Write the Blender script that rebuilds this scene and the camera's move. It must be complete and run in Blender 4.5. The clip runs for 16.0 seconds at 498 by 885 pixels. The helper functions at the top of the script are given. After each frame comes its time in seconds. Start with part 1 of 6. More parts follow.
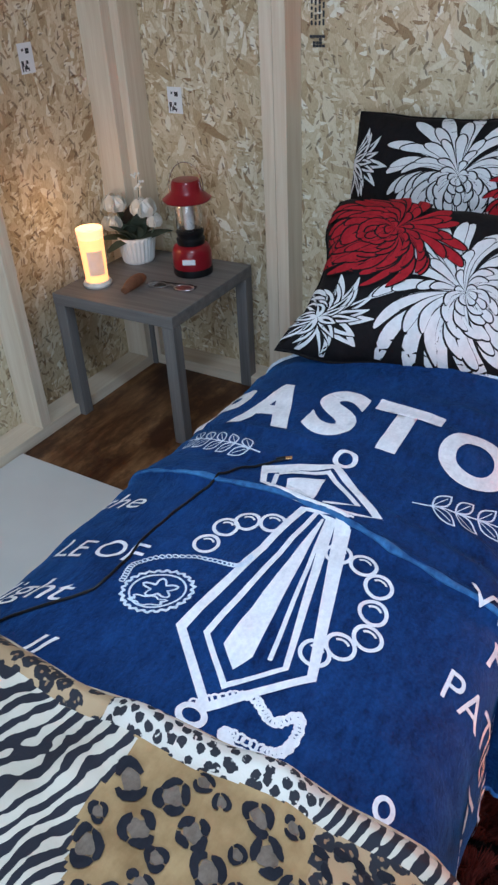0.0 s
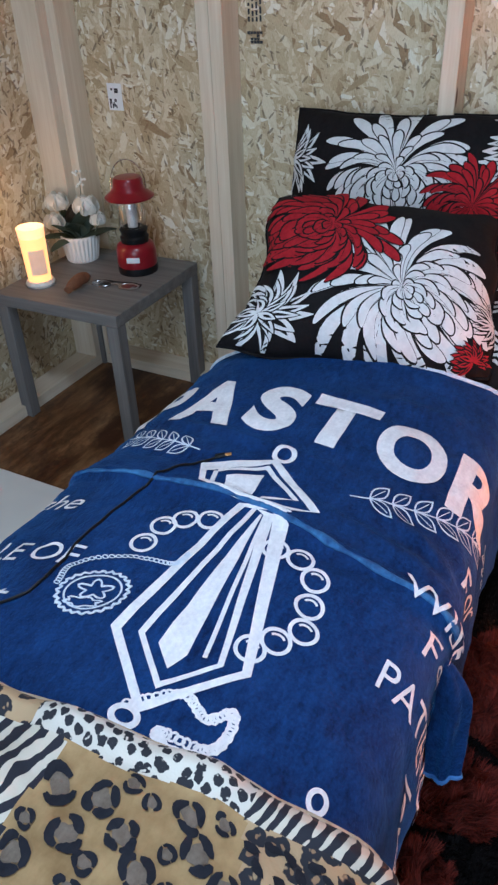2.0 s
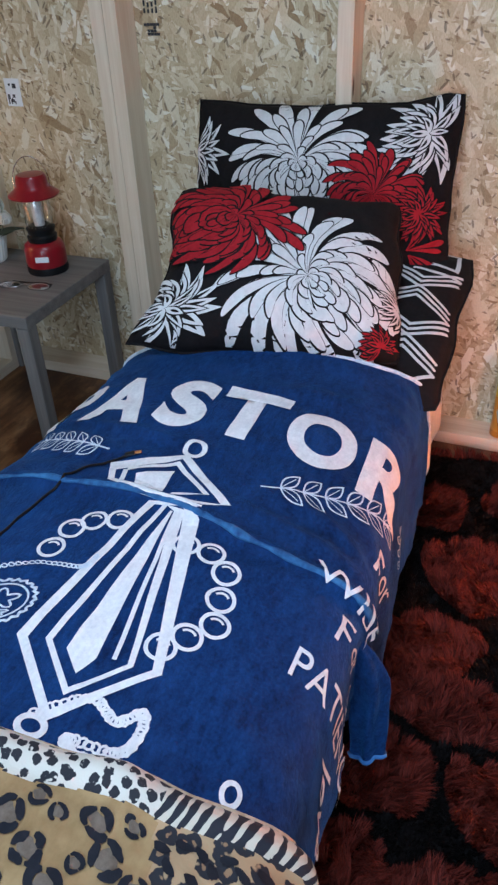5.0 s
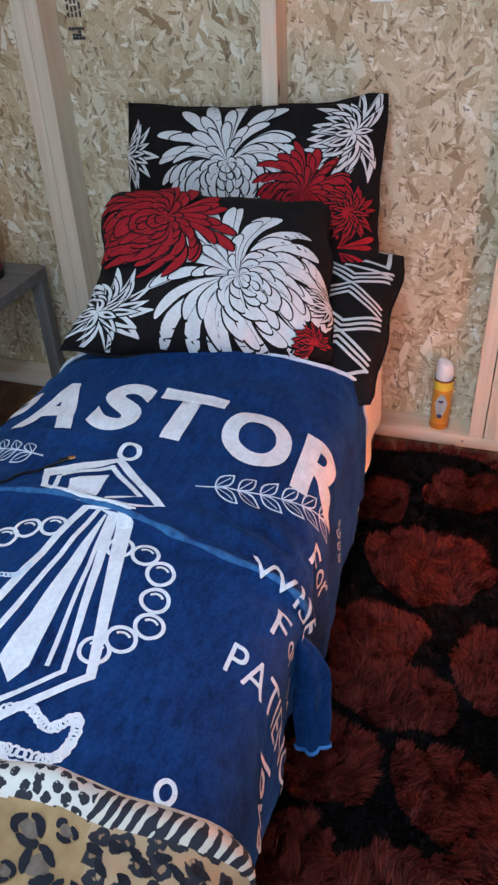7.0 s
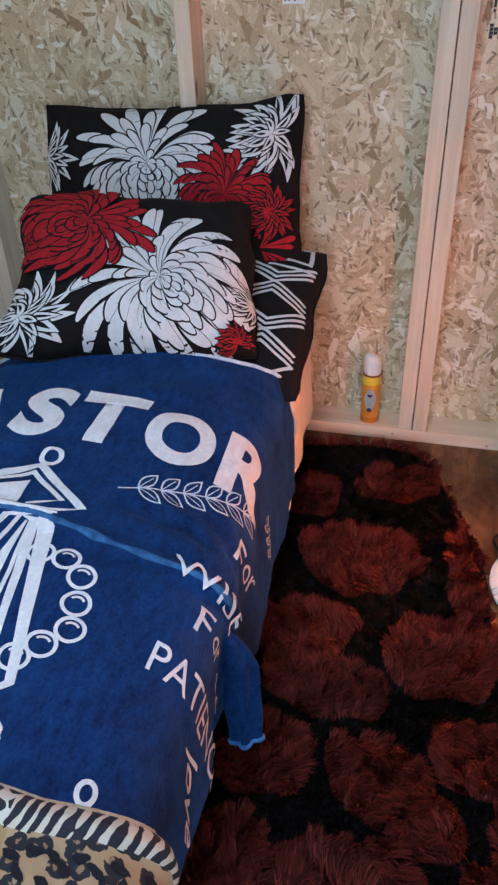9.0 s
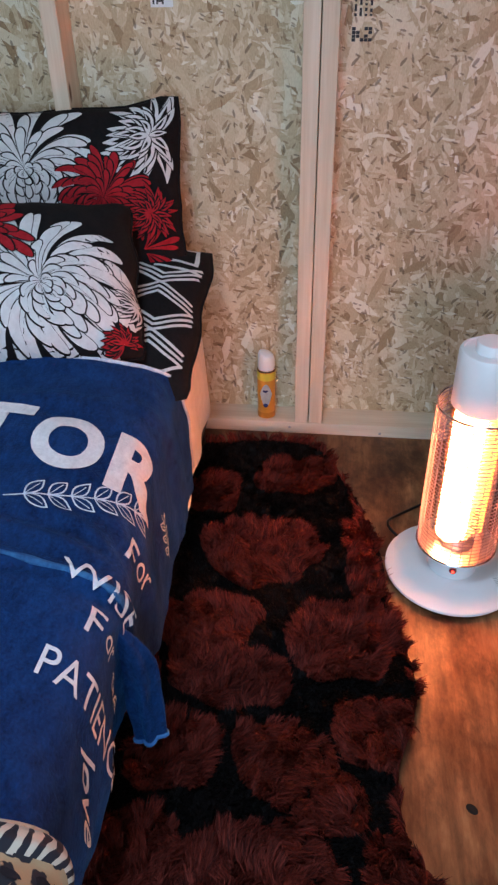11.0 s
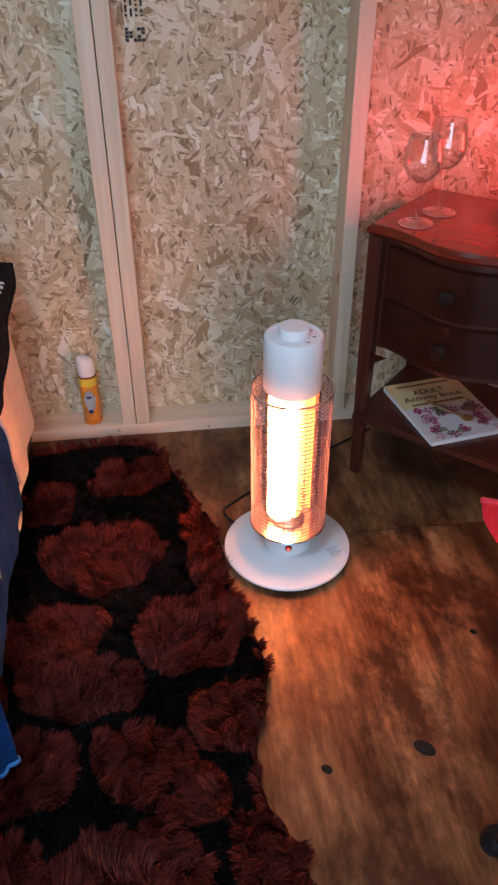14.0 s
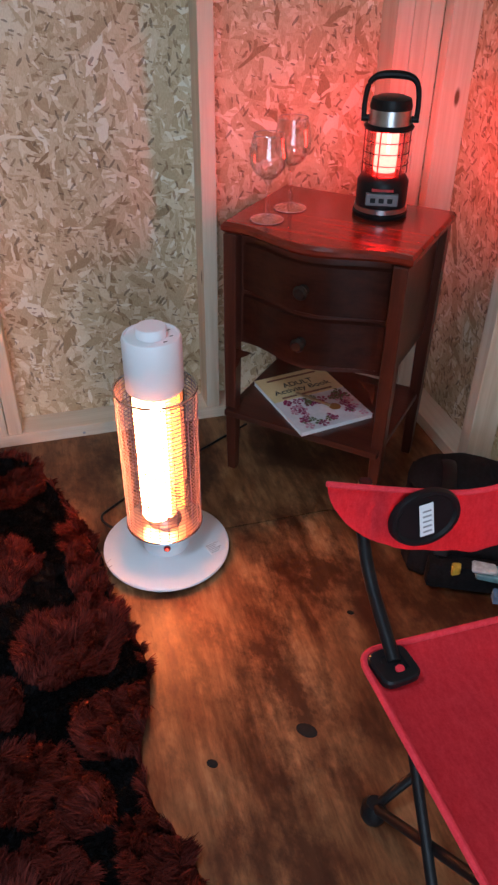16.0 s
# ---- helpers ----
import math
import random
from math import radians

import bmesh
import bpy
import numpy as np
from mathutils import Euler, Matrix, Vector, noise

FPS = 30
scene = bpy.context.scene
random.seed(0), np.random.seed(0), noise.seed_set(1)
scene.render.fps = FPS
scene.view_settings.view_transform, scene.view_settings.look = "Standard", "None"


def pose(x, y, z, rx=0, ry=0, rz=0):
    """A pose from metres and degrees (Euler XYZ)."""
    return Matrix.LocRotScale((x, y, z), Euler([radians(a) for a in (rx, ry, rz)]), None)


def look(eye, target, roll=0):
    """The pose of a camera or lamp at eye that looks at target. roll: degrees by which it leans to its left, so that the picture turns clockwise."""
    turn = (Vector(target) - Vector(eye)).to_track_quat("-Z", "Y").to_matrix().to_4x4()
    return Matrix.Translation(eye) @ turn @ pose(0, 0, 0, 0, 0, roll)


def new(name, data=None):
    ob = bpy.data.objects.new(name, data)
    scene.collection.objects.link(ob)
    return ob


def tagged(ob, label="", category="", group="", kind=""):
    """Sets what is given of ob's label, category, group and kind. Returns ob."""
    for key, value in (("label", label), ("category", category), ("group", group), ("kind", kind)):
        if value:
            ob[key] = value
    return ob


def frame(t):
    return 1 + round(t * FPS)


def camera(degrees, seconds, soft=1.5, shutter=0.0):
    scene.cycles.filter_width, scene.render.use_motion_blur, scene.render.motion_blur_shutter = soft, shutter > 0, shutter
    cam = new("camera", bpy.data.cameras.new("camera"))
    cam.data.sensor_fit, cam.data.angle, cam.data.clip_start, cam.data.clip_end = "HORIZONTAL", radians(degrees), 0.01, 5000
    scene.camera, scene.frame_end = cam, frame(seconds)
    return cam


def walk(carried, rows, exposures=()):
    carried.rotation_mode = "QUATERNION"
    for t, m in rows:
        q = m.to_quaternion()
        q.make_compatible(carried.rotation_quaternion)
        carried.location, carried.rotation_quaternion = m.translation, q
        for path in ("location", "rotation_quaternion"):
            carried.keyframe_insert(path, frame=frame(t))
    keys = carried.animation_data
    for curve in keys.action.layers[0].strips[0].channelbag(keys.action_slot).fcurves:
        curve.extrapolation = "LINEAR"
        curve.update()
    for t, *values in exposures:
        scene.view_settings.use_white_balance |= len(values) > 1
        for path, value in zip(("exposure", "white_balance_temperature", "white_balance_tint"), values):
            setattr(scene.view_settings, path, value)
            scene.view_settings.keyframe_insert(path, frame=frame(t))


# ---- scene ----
cam = camera(37.5, 16.0, soft=2.5)
PATH = [
    (0, (0.618, -1.938, 1.245), (-0.28, -0.544, 0.126), -3.2),
    (0.5, (0.628, -1.932, 1.244), (-0.248, -0.524, 0.125), -3.0),
    (1, (0.637, -1.928, 1.242), (-0.216, -0.507, 0.122), -2.8),
    (1.5, (0.642, -1.921, 1.238), (-0.19, -0.491, 0.115), -2.6),
    (2, (0.652, -1.917, 1.238), (-0.157, -0.475, 0.112), -2.6),
    (2.5, (0.661, -1.913, 1.236), (-0.115, -0.456, 0.106), -2.5),
    (3, (0.67, -1.908, 1.235), (-0.085, -0.443, 0.101), -2.6),
    (3.5, (0.678, -1.904, 1.233), (-0.051, -0.429, 0.096), -2.6),
    (4, (0.682, -1.9, 1.233), (-0.023, -0.416, 0.093), -2.5),
    (6.5, (0.727, -1.887, 1.228), (0.146, -0.353, 0.084), -2.9),
    (7, (0.738, -1.887, 1.232), (0.184, -0.343, 0.088), -2.8),
    (7.5, (0.747, -1.889, 1.233), (0.226, -0.333, 0.09), -2.6),
    (8, (0.762, -1.888, 1.233), (0.271, -0.323, 0.088), -2.4),
    (8.5, (0.776, -1.885, 1.232), (0.308, -0.314, 0.085), -2.4),
    (9, (0.786, -1.885, 1.235), (0.362, -0.304, 0.086), -2.2),
    (9.5, (0.802, -1.886, 1.233), (0.433, -0.29, 0.087), -1.8),
    (12, (0.861, -1.903, 1.238), (0.782, -0.269, 0.086), -1.0),
    (12.5, (0.869, -1.904, 1.242), (0.865, -0.272, 0.087), -0.8),
    (13, (0.879, -1.907, 1.242), (0.947, -0.277, 0.084), -0.6),
    (13.5, (0.884, -1.907, 1.242), (1.023, -0.283, 0.083), -0.4),
    (14, (0.897, -1.909, 1.241), (1.097, -0.29, 0.084), -0.3),
    (14.5, (0.906, -1.914, 1.241), (1.175, -0.307, 0.082), -0.1),
    (15, (0.929, -1.923, 1.24), (1.266, -0.331, 0.076), 0.1),
    (15.5, (0.952, -1.927, 1.238), (1.355, -0.35, 0.077), 0.4),
    (16, (0.972, -1.931, 1.24), (1.426, -0.363, 0.086), 0.7),
]
walk(cam, [(t, look(eye, target, roll)) for t, eye, target, roll in PATH], [(0, 0.46, 5550, 10), (4, 0.46, 5550, 10), (8, 0.26, 5600, 10), (12, 0.09, 5600, 10), (16, 0.02, 5600, 10)])

# ---- world, fill light from an added opening, exposure ----
world = bpy.data.worlds.new("world")
scene.world = world
world.use_nodes = True
wn = world.node_tree.nodes
sky = wn.new("ShaderNodeTexSky")
sky.sky_type, sky.sun_disc, sky.sun_elevation, sky.sun_rotation = "NISHITA", False, radians(35), radians(200)
world.node_tree.links.new(sky.outputs[0], wn["Background"].inputs[0])
wn["Background"].inputs[1].default_value = 0.1
# opening in the unseen front wall, made up to hold a fill lamp
GAP_X, GAP_Z, FRONT_Y = (0.05, 1.35), (0.05, 2.05), -3.3


def area_lamp(name, m, size_x, size_y, watts, colour, spread=180.0):
    data = bpy.data.lights.new(name, "AREA")
    data.shape, data.size, data.size_y, data.energy, data.color = "RECTANGLE", size_x, size_y, watts, colour
    data.spread = radians(spread)
    ob = new(name, data)
    ob.matrix_world = m
    return ob


def point_lamp(name, place, watts, colour, radius):
    data = bpy.data.lights.new(name, "POINT")
    data.energy, data.color, data.shadow_soft_size = watts, colour, radius
    ob = new(name, data)
    ob.location = place
    return ob


# cool fill lamp with no known source, set in the added opening
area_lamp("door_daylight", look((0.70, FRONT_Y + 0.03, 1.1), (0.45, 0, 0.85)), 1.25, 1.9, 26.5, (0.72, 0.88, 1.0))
area_lamp("ceiling_light", look((0.48, -1.66, 2.40), (0.43, -1.56, 0)), 0.5, 0.3, 11.5, (0.74, 0.88, 1.0), 130.0)

# ---- materials ----


class Graph:
    """Short hand for one node material."""

    def __init__(self, name, rough=0.6, metal=0.0):
        self.mat = bpy.data.materials.new(name)
        self.mat.use_nodes = True
        self.t = self.mat.node_tree
        self.b = self.t.nodes["Principled BSDF"]
        self.b.inputs["Roughness"].default_value, self.b.inputs["Metallic"].default_value = rough, metal

    def node(self, kind, **values):
        n = self.t.nodes.new("ShaderNode" + kind)
        for key, value in values.items():
            n.inputs[key.replace("_", " ")].default_value = value
        return n

    def link(self, a, b):
        self.t.links.new(a, b)
        return b

    def coords(self, scale=(1, 1, 1), turn=(0, 0, 0), kind="Object"):
        c, m = self.node("TexCoord"), self.node("Mapping")
        self.link(c.outputs[kind], m.inputs[0])
        m.inputs["Scale"].default_value, m.inputs["Rotation"].default_value = scale, turn
        return m.outputs[0]

    def noise(self, at, scale, detail=3, rough=0.55):
        n = self.node("TexNoise", Scale=scale, Detail=detail, Roughness=rough)
        self.link(at, n.inputs["Vector"])
        return n.outputs["Fac"]

    def math(self, op, a, b=0.5):
        n = self.node("Math")
        n.operation = op
        for k, v in enumerate((a, b)):
            if isinstance(v, (int, float)):
                n.inputs[k].default_value = v
            else:
                self.link(v, n.inputs[k])
        return n.outputs[0]

    def ramp(self, fac, *stops, hard=False):
        n = self.node("ValToRGB")
        e = n.color_ramp.elements
        while len(e) < len(stops):
            e.new(0.5)
        for k, (at, colour) in enumerate(stops):
            e[k].position, e[k].color = at, (*colour, 1) if len(colour) == 3 else colour
        if hard:
            n.color_ramp.interpolation = "CONSTANT"
        self.link(fac, n.inputs[0])
        return n.outputs[0]

    def mix(self, fac, a, b, how="MIX"):
        n = self.t.nodes.new("ShaderNodeMix")
        n.data_type, n.blend_type = "RGBA", how
        for k, v in ((0, fac), (6, a), (7, b)):
            if isinstance(v, (int, float)):
                n.inputs[k].default_value = v
            elif isinstance(v, tuple):
                n.inputs[k].default_value = (*v, 1)
            else:
                self.link(v, n.inputs[k])
        return n.outputs[2]

    def bump(self, height, depth, strength=1.0):
        n = self.node("Bump", Strength=strength, Distance=depth)
        self.link(height, n.inputs["Height"])
        self.link(n.outputs[0], self.b.inputs["Normal"])

    def base(self, colour):
        if isinstance(colour, tuple):
            self.b.inputs["Base Color"].default_value = (*colour, 1)
        else:
            self.link(colour, self.b.inputs["Base Color"])
        return self.mat


def plain(name, colour, rough=0.5, metal=0.0, spread=0.25, size=30.0, bump=0.0):
    g = Graph(name, rough, metal)
    n = g.noise(g.coords(), size, 4)
    lo, hi = tuple(c * (1 - spread) for c in colour), tuple(min(1, c * (1 + spread)) for c in colour)
    if bump:
        g.bump(n, bump)
    return g.base(g.ramp(n, (0.3, lo), (0.7, hi)))


def osb_material(name, flat):
    """Oriented strand board: layers of long straight flakes laid at many angles, the uppermost showing, with dark slivers."""
    g = Graph(name, 0.62)
    place = g.coords()
    warp = g.node("TexNoise", Scale=26.0, Detail=2)
    g.link(place, warp.inputs["Vector"])
    add = g.node("VectorMath")
    add.operation = "MULTIPLY_ADD"
    g.link(warp.outputs["Color"], add.inputs[0])
    add.inputs[1].default_value = (0.012, 0.012, 0.012)
    g.link(place, add.inputs[2])

    def flakes(ang, across, along, shift):
        m = g.node("Mapping")
        m.vector_type = "TEXTURE"
        g.link(add.outputs[0], m.inputs[0])
        m.inputs["Rotation"].default_value = (0, ang, 0) if flat == "xz" else (ang, 0, 0)
        m.inputs["Scale"].default_value = tuple(1 / q for q in ((along, 1, across) if flat == "xz" else (1, along, across)))
        m.inputs["Location"].default_value = (0.13 * shift, 0.0, 0.17 * shift) if flat == "xz" else (0.0, 0.21 * shift, 0.17 * shift)
        v = g.node("TexVoronoi", Scale=1.0, Randomness=1.0)
        g.link(m.outputs[0], v.inputs["Vector"])
        sep = g.node("SeparateColor")
        g.link(v.outputs["Color"], sep.inputs[0])
        return sep.outputs[0], sep.outputs[1], v.outputs["Distance"]

    best, tone = None, None
    for k, (ang, across, along) in enumerate(((1.15, 40, 11), (-1.2, 52, 14), (0.5, 46, 13), (1.75, 62, 16), (-0.55, 72, 18), (0.95, 95, 24), (-1.6, 110, 28), (0.05, 130, 32))):
        height, shade, _ = flakes(ang, across, along, k + 1)
        if best is None:
            best, tone = height, shade
        else:
            over = g.math("GREATER_THAN", height, best)
            pick = g.node("Mix")
            g.link(over, pick.inputs[0])
            g.link(tone, pick.inputs[2])
            g.link(shade, pick.inputs[3])
            tone = pick.outputs[0]
            best = g.math("MAXIMUM", height, best)
    fine = g.noise(g.coords((60, 60, 22)), 6, 5)
    broad = g.noise(g.coords(), 2.2, 3)
    col = g.ramp(tone, (0.0, (0.29, 0.20, 0.115)), (0.05, (0.42, 0.325, 0.205)), (0.25, (0.51, 0.415, 0.275)), (0.7, (0.62, 0.535, 0.385)), (0.9, (0.70, 0.63, 0.49)), (1.0, (0.82, 0.78, 0.68)))
    col = g.mix(0.4, col, g.ramp(fine, (0.3, (0.22, 0.15, 0.08)), (0.65, (0.95, 0.87, 0.70))), "SOFT_LIGHT")
    col = g.mix(0.5, col, g.ramp(broad, (0.3, (0.40, 0.40, 0.40)), (0.7, (0.62, 0.6, 0.56))), "SOFT_LIGHT")
    # dark bark slivers and resin specks
    for ang, across, along, shift, amount in ((1.35, 130, 38, 11, 0.91), (-0.9, 110, 30, 13, 0.93), (0.35, 170, 55, 17, 0.90)):
        height, shade, away = flakes(ang, across, along, shift)
        sliver = g.math("MULTIPLY", g.math("GREATER_THAN", height, amount), g.math("LESS_THAN", away, 0.42))
        col = g.mix(g.math("MULTIPLY", sliver, 0.65), col, g.ramp(shade, (0.2, (0.10, 0.055, 0.028)), (0.9, (0.26, 0.15, 0.075))))
    g.bump(g.math("ADD", best, g.math("MULTIPLY", tone, 0.7)), 0.003, 0.8)
    return g.base(col)


def timber_material(name, pale, dark, along="z", knots=True, rough=0.6):
    """Sawn softwood: long grain lines, a few round knots."""
    g = Graph(name, rough)
    stretch = {"z": (26, 26, 1.1), "x": (1.1, 26, 26), "y": (26, 1.1, 26)}[along]
    rnd = g.node("ObjectInfo").outputs["Random"]
    c = g.coords(stretch)
    off = g.node("VectorMath")
    off.operation = "ADD"
    g.link(c, off.inputs[0])
    g.link(g.math("MULTIPLY", rnd, 40.0), off.inputs[1])
    n1 = g.noise(off.outputs[0], 1.4, 6, 0.6)
    n2 = g.noise(off.outputs[0], 7.0, 3)
    col = g.ramp(g.math("ADD", g.math("MULTIPLY", n1, 0.7), g.math("MULTIPLY", n2, 0.3)), (0.3, dark), (0.62, pale))
    if knots:
        sq = {"z": (9, 9, 3.2), "x": (3.2, 9, 9), "y": (9, 3.2, 9)}[along]
        v = g.node("TexVoronoi", Scale=1.0)
        g.link(g.coords(sq), v.inputs["Vector"])
        col = g.mix(g.ramp(v.outputs["Distance"], (0.045, (1, 1, 1)), (0.085, (0, 0, 0))), col, (0.16, 0.075, 0.03))
    g.bump(n1, 0.0008, 0.6)
    return g.base(col)


MAT_OSB = osb_material("strand_board", "xz")
MAT_OSB_SIDE = osb_material("strand_board_side", "yz")
PALE, TAN = (0.75, 0.65, 0.51), (0.60, 0.475, 0.33)
MAT_STUD = timber_material("pine_upright", PALE, TAN, "z")
MAT_PLATE_X = timber_material("pine_long", PALE, TAN, "x")
MAT_PLATE_Y = timber_material("pine_cross", PALE, TAN, "y")


def ply_material():
    g = Graph("plywood_floor", 0.36)
    rnd = g.node("ObjectInfo").outputs["Random"]
    c = g.coords((3.2, 0.9, 1.0), (0, 0, 0.2))
    off = g.node("VectorMath")
    off.operation = "ADD"
    g.link(c, off.inputs[0])
    g.link(g.math("MULTIPLY", rnd, 20.0), off.inputs[1])
    n1 = g.noise(off.outputs[0], 3.4, 9, 0.68)
    w = g.node("TexWave", Scale=1.3, Distortion=9.0, Detail=4.0)
    g.link(off.outputs[0], w.inputs["Vector"])
    stain = g.noise(g.coords((1.6, 1, 1), (0, 0, 0.5)), 3.6, 7, 0.7)
    col = g.ramp(n1, (0.30, (0.032, 0.011, 0.005)), (0.43, (0.105, 0.044, 0.018)), (0.57, (0.225, 0.115, 0.050)), (0.73, (0.40, 0.240, 0.118)))
    grain = g.noise(g.coords((46, 2.6, 1), (0, 0, 0.22)), 1.3, 6, 0.7)
    col = g.mix(0.45, col, g.ramp(grain, (0.34, (0.16, 0.13, 0.11)), (0.66, (0.80, 0.78, 0.74))), "SOFT_LIGHT")
    col = g.mix(0.3, col, g.ramp(w.outputs["Fac"], (0.2, (0.3, 0.25, 0.2)), (0.8, (0.7, 0.66, 0.6))), "SOFT_LIGHT")
    col = g.mix(g.ramp(stain, (0.46, (0, 0, 0)), (0.60, (0.85, 0.85, 0.85))), col, (0.034, 0.010, 0.005))
    g.bump(n1, 0.0012, 0.5)
    g.b.inputs["Specular IOR Level"].default_value = 0.32
    return g.base(col)


MAT_PLY = ply_material()
MAT_KNOT = plain("knot_filler", (0.006, 0.004, 0.003), 0.95)
MAT_PAPER = plain("white_label", (0.8, 0.82, 0.84), 0.6, 0, 0.05)
MAT_INK = plain("black_ink", (0.03, 0.03, 0.035), 0.7)
MAT_BLACK = plain("black_plastic", (0.008, 0.008, 0.009), 0.42)
MAT_TUBE = plain("black_steel_tube", (0.008, 0.008, 0.009), 0.45)
for dull in (MAT_BLACK, MAT_TUBE):
    dull.node_tree.nodes["Principled BSDF"].inputs["Specular IOR Level"].default_value = 0.22
MAT_CHROME = plain("chrome", (0.7, 0.7, 0.72), 0.18, 1.0, 0.08)
MAT_STEEL = plain("brushed_steel", (0.45, 0.45, 0.46), 0.3, 1.0, 0.15)
MAT_WHITE = plain("white_enamel", (0.8, 0.83, 0.86), 0.3, 0, 0.03, 8)
MAT_RED_ENAMEL = plain("red_enamel", (0.24, 0.006, 0.014), 0.28, 0, 0.1)
MAT_GREY_WOOD = timber_material("grey_washed_wood", (0.20, 0.185, 0.175), (0.10, 0.092, 0.088), "x", False, 0.55)
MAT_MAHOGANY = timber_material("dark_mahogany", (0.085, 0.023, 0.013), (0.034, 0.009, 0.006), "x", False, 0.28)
MAT_GREY_LEG = timber_material("grey_washed_leg", (0.20, 0.185, 0.175), (0.10, 0.092, 0.088), "z", False, 0.55)
# polished mahogany, its red raised to carry the lantern's reflection
MAT_MAHOGANY_LANTERN_RED = timber_material("polished_lantern_red_mahogany", (0.20, 0.026, 0.012), (0.085, 0.012, 0.006), "x", False, 0.2)
MAT_MAHOGANY_LEG = timber_material("mahogany_leg", (0.085, 0.023, 0.013), (0.034, 0.009, 0.006), "z", False, 0.28)
MAT_MATTRESS = plain("white_mattress_cloth", (0.80, 0.80, 0.82), 0.8, 0, 0.06, 40, 0.001)
MAT_FOAM = plain("pale_grey_board", (0.62, 0.62, 0.6), 0.55, 0, 0.06, 3)
MAT_BRASS = plain("gold_plug", (0.8, 0.5, 0.25), 0.25, 1.0, 0.1)


def glass_material(name, colour=(1, 1, 1), rough=0.02):
    """Thin clear glass: it lets light straight through and mirrors more at a slant."""
    g = Graph(name, rough)
    clear, gloss, both = g.node("BsdfTransparent"), g.node("BsdfGlossy", Roughness=rough), g.node("MixShader")
    clear.inputs[0].default_value = (*colour, 1)
    slant = g.node("LayerWeight")
    g.link(g.math("ADD", g.math("MULTIPLY", g.math("POWER", slant.outputs["Facing"], 2.2), 0.75), 0.09), both.inputs[0])
    g.link(clear.outputs[0], both.inputs[1])
    g.link(gloss.outputs[0], both.inputs[2])
    g.link(both.outputs[0], g.t.nodes["Material Output"].inputs[0])
    return g.mat


MAT_GLASS = glass_material("clear_glass")


def glow_material(name, colour, strength):
    g = Graph(name, 0.5)
    g.b.inputs["Emission Color"].default_value, g.b.inputs["Emission Strength"].default_value = (*colour, 1), strength
    return g.base(colour)


def cloth_material(name, low, high, size=60.0, nap=0.0, sheen=0.0, sheen_tint=(1, 1, 1), bump=0.0012):
    g = Graph(name, 0.85)
    n = g.noise(g.coords((1, 1, 1)), size, 5, 0.65)
    m = g.noise(g.coords((2.4, 1, 1), (0, 0, 0.6)), size * 0.19, 5, 0.68)
    f = g.math("ADD", g.math("MULTIPLY", n, 0.45), g.math("MULTIPLY", m, 0.55))
    if nap > 0.005:
        # broad patches put the plush's highlights into the colour, as brushed nap
        broad = g.noise(g.coords((1.6, 1, 1), (0, 0, 0.9)), 7.5, 3, 0.6)
        f = g.math("ADD", g.math("MULTIPLY", f, 0.68), g.math("MULTIPLY", broad, 0.32))
    if nap:
        g.bump(f, nap, 0.8)
    elif bump:
        g.bump(n, bump, 0.4)
    g.b.inputs["Sheen Weight"].default_value, g.b.inputs["Sheen Roughness"].default_value = sheen, 0.35
    g.b.inputs["Sheen Tint"].default_value = (*sheen_tint, 1)
    g.b.inputs["Specular IOR Level"].default_value = 0.2
    return g.base(g.ramp(f, (0.36, low), (0.62, high)))


MAT_BLUE = cloth_material("blue_plush", (0.0038, 0.0090, 0.044), (0.0140, 0.052, 0.185), 190, 0.009, 0.26, (0.10, 0.42, 1.0))
for key, value in (("Roughness", 0.75), ("Specular IOR Level", 0.08)):
    MAT_BLUE.node_tree.nodes["Principled BSDF"].inputs[key].default_value = value
MAT_BLUE_EDGE = cloth_material("light_blue_hem", (0.025, 0.09, 0.28), (0.07, 0.19, 0.45), 70, 0.002, 0.4, (0.5, 0.8, 1.0))
MAT_PRINT = cloth_material("white_print", (0.62, 0.62, 0.66), (0.8, 0.8, 0.83), 160, 0.001)
MAT_LINE = cloth_material("pale_blue_print", (0.42, 0.52, 0.66), (0.72, 0.78, 0.86), 160, 0.001)
MAT_PILLOW = cloth_material("black_cotton", (0.004, 0.0035, 0.004), (0.010, 0.008, 0.009), 120)
MAT_PETAL = cloth_material("white_petal_print", (0.58, 0.59, 0.60), (0.70, 0.71, 0.72), 120)
MAT_PETAL_RED = cloth_material("red_petal_print", (0.24, 0.006, 0.012), (0.36, 0.014, 0.022), 120)
MAT_RED_CLOTH = cloth_material("red_canvas", (0.68, 0.028, 0.045), (0.80, 0.055, 0.075), 260, 0.0, 0.1)


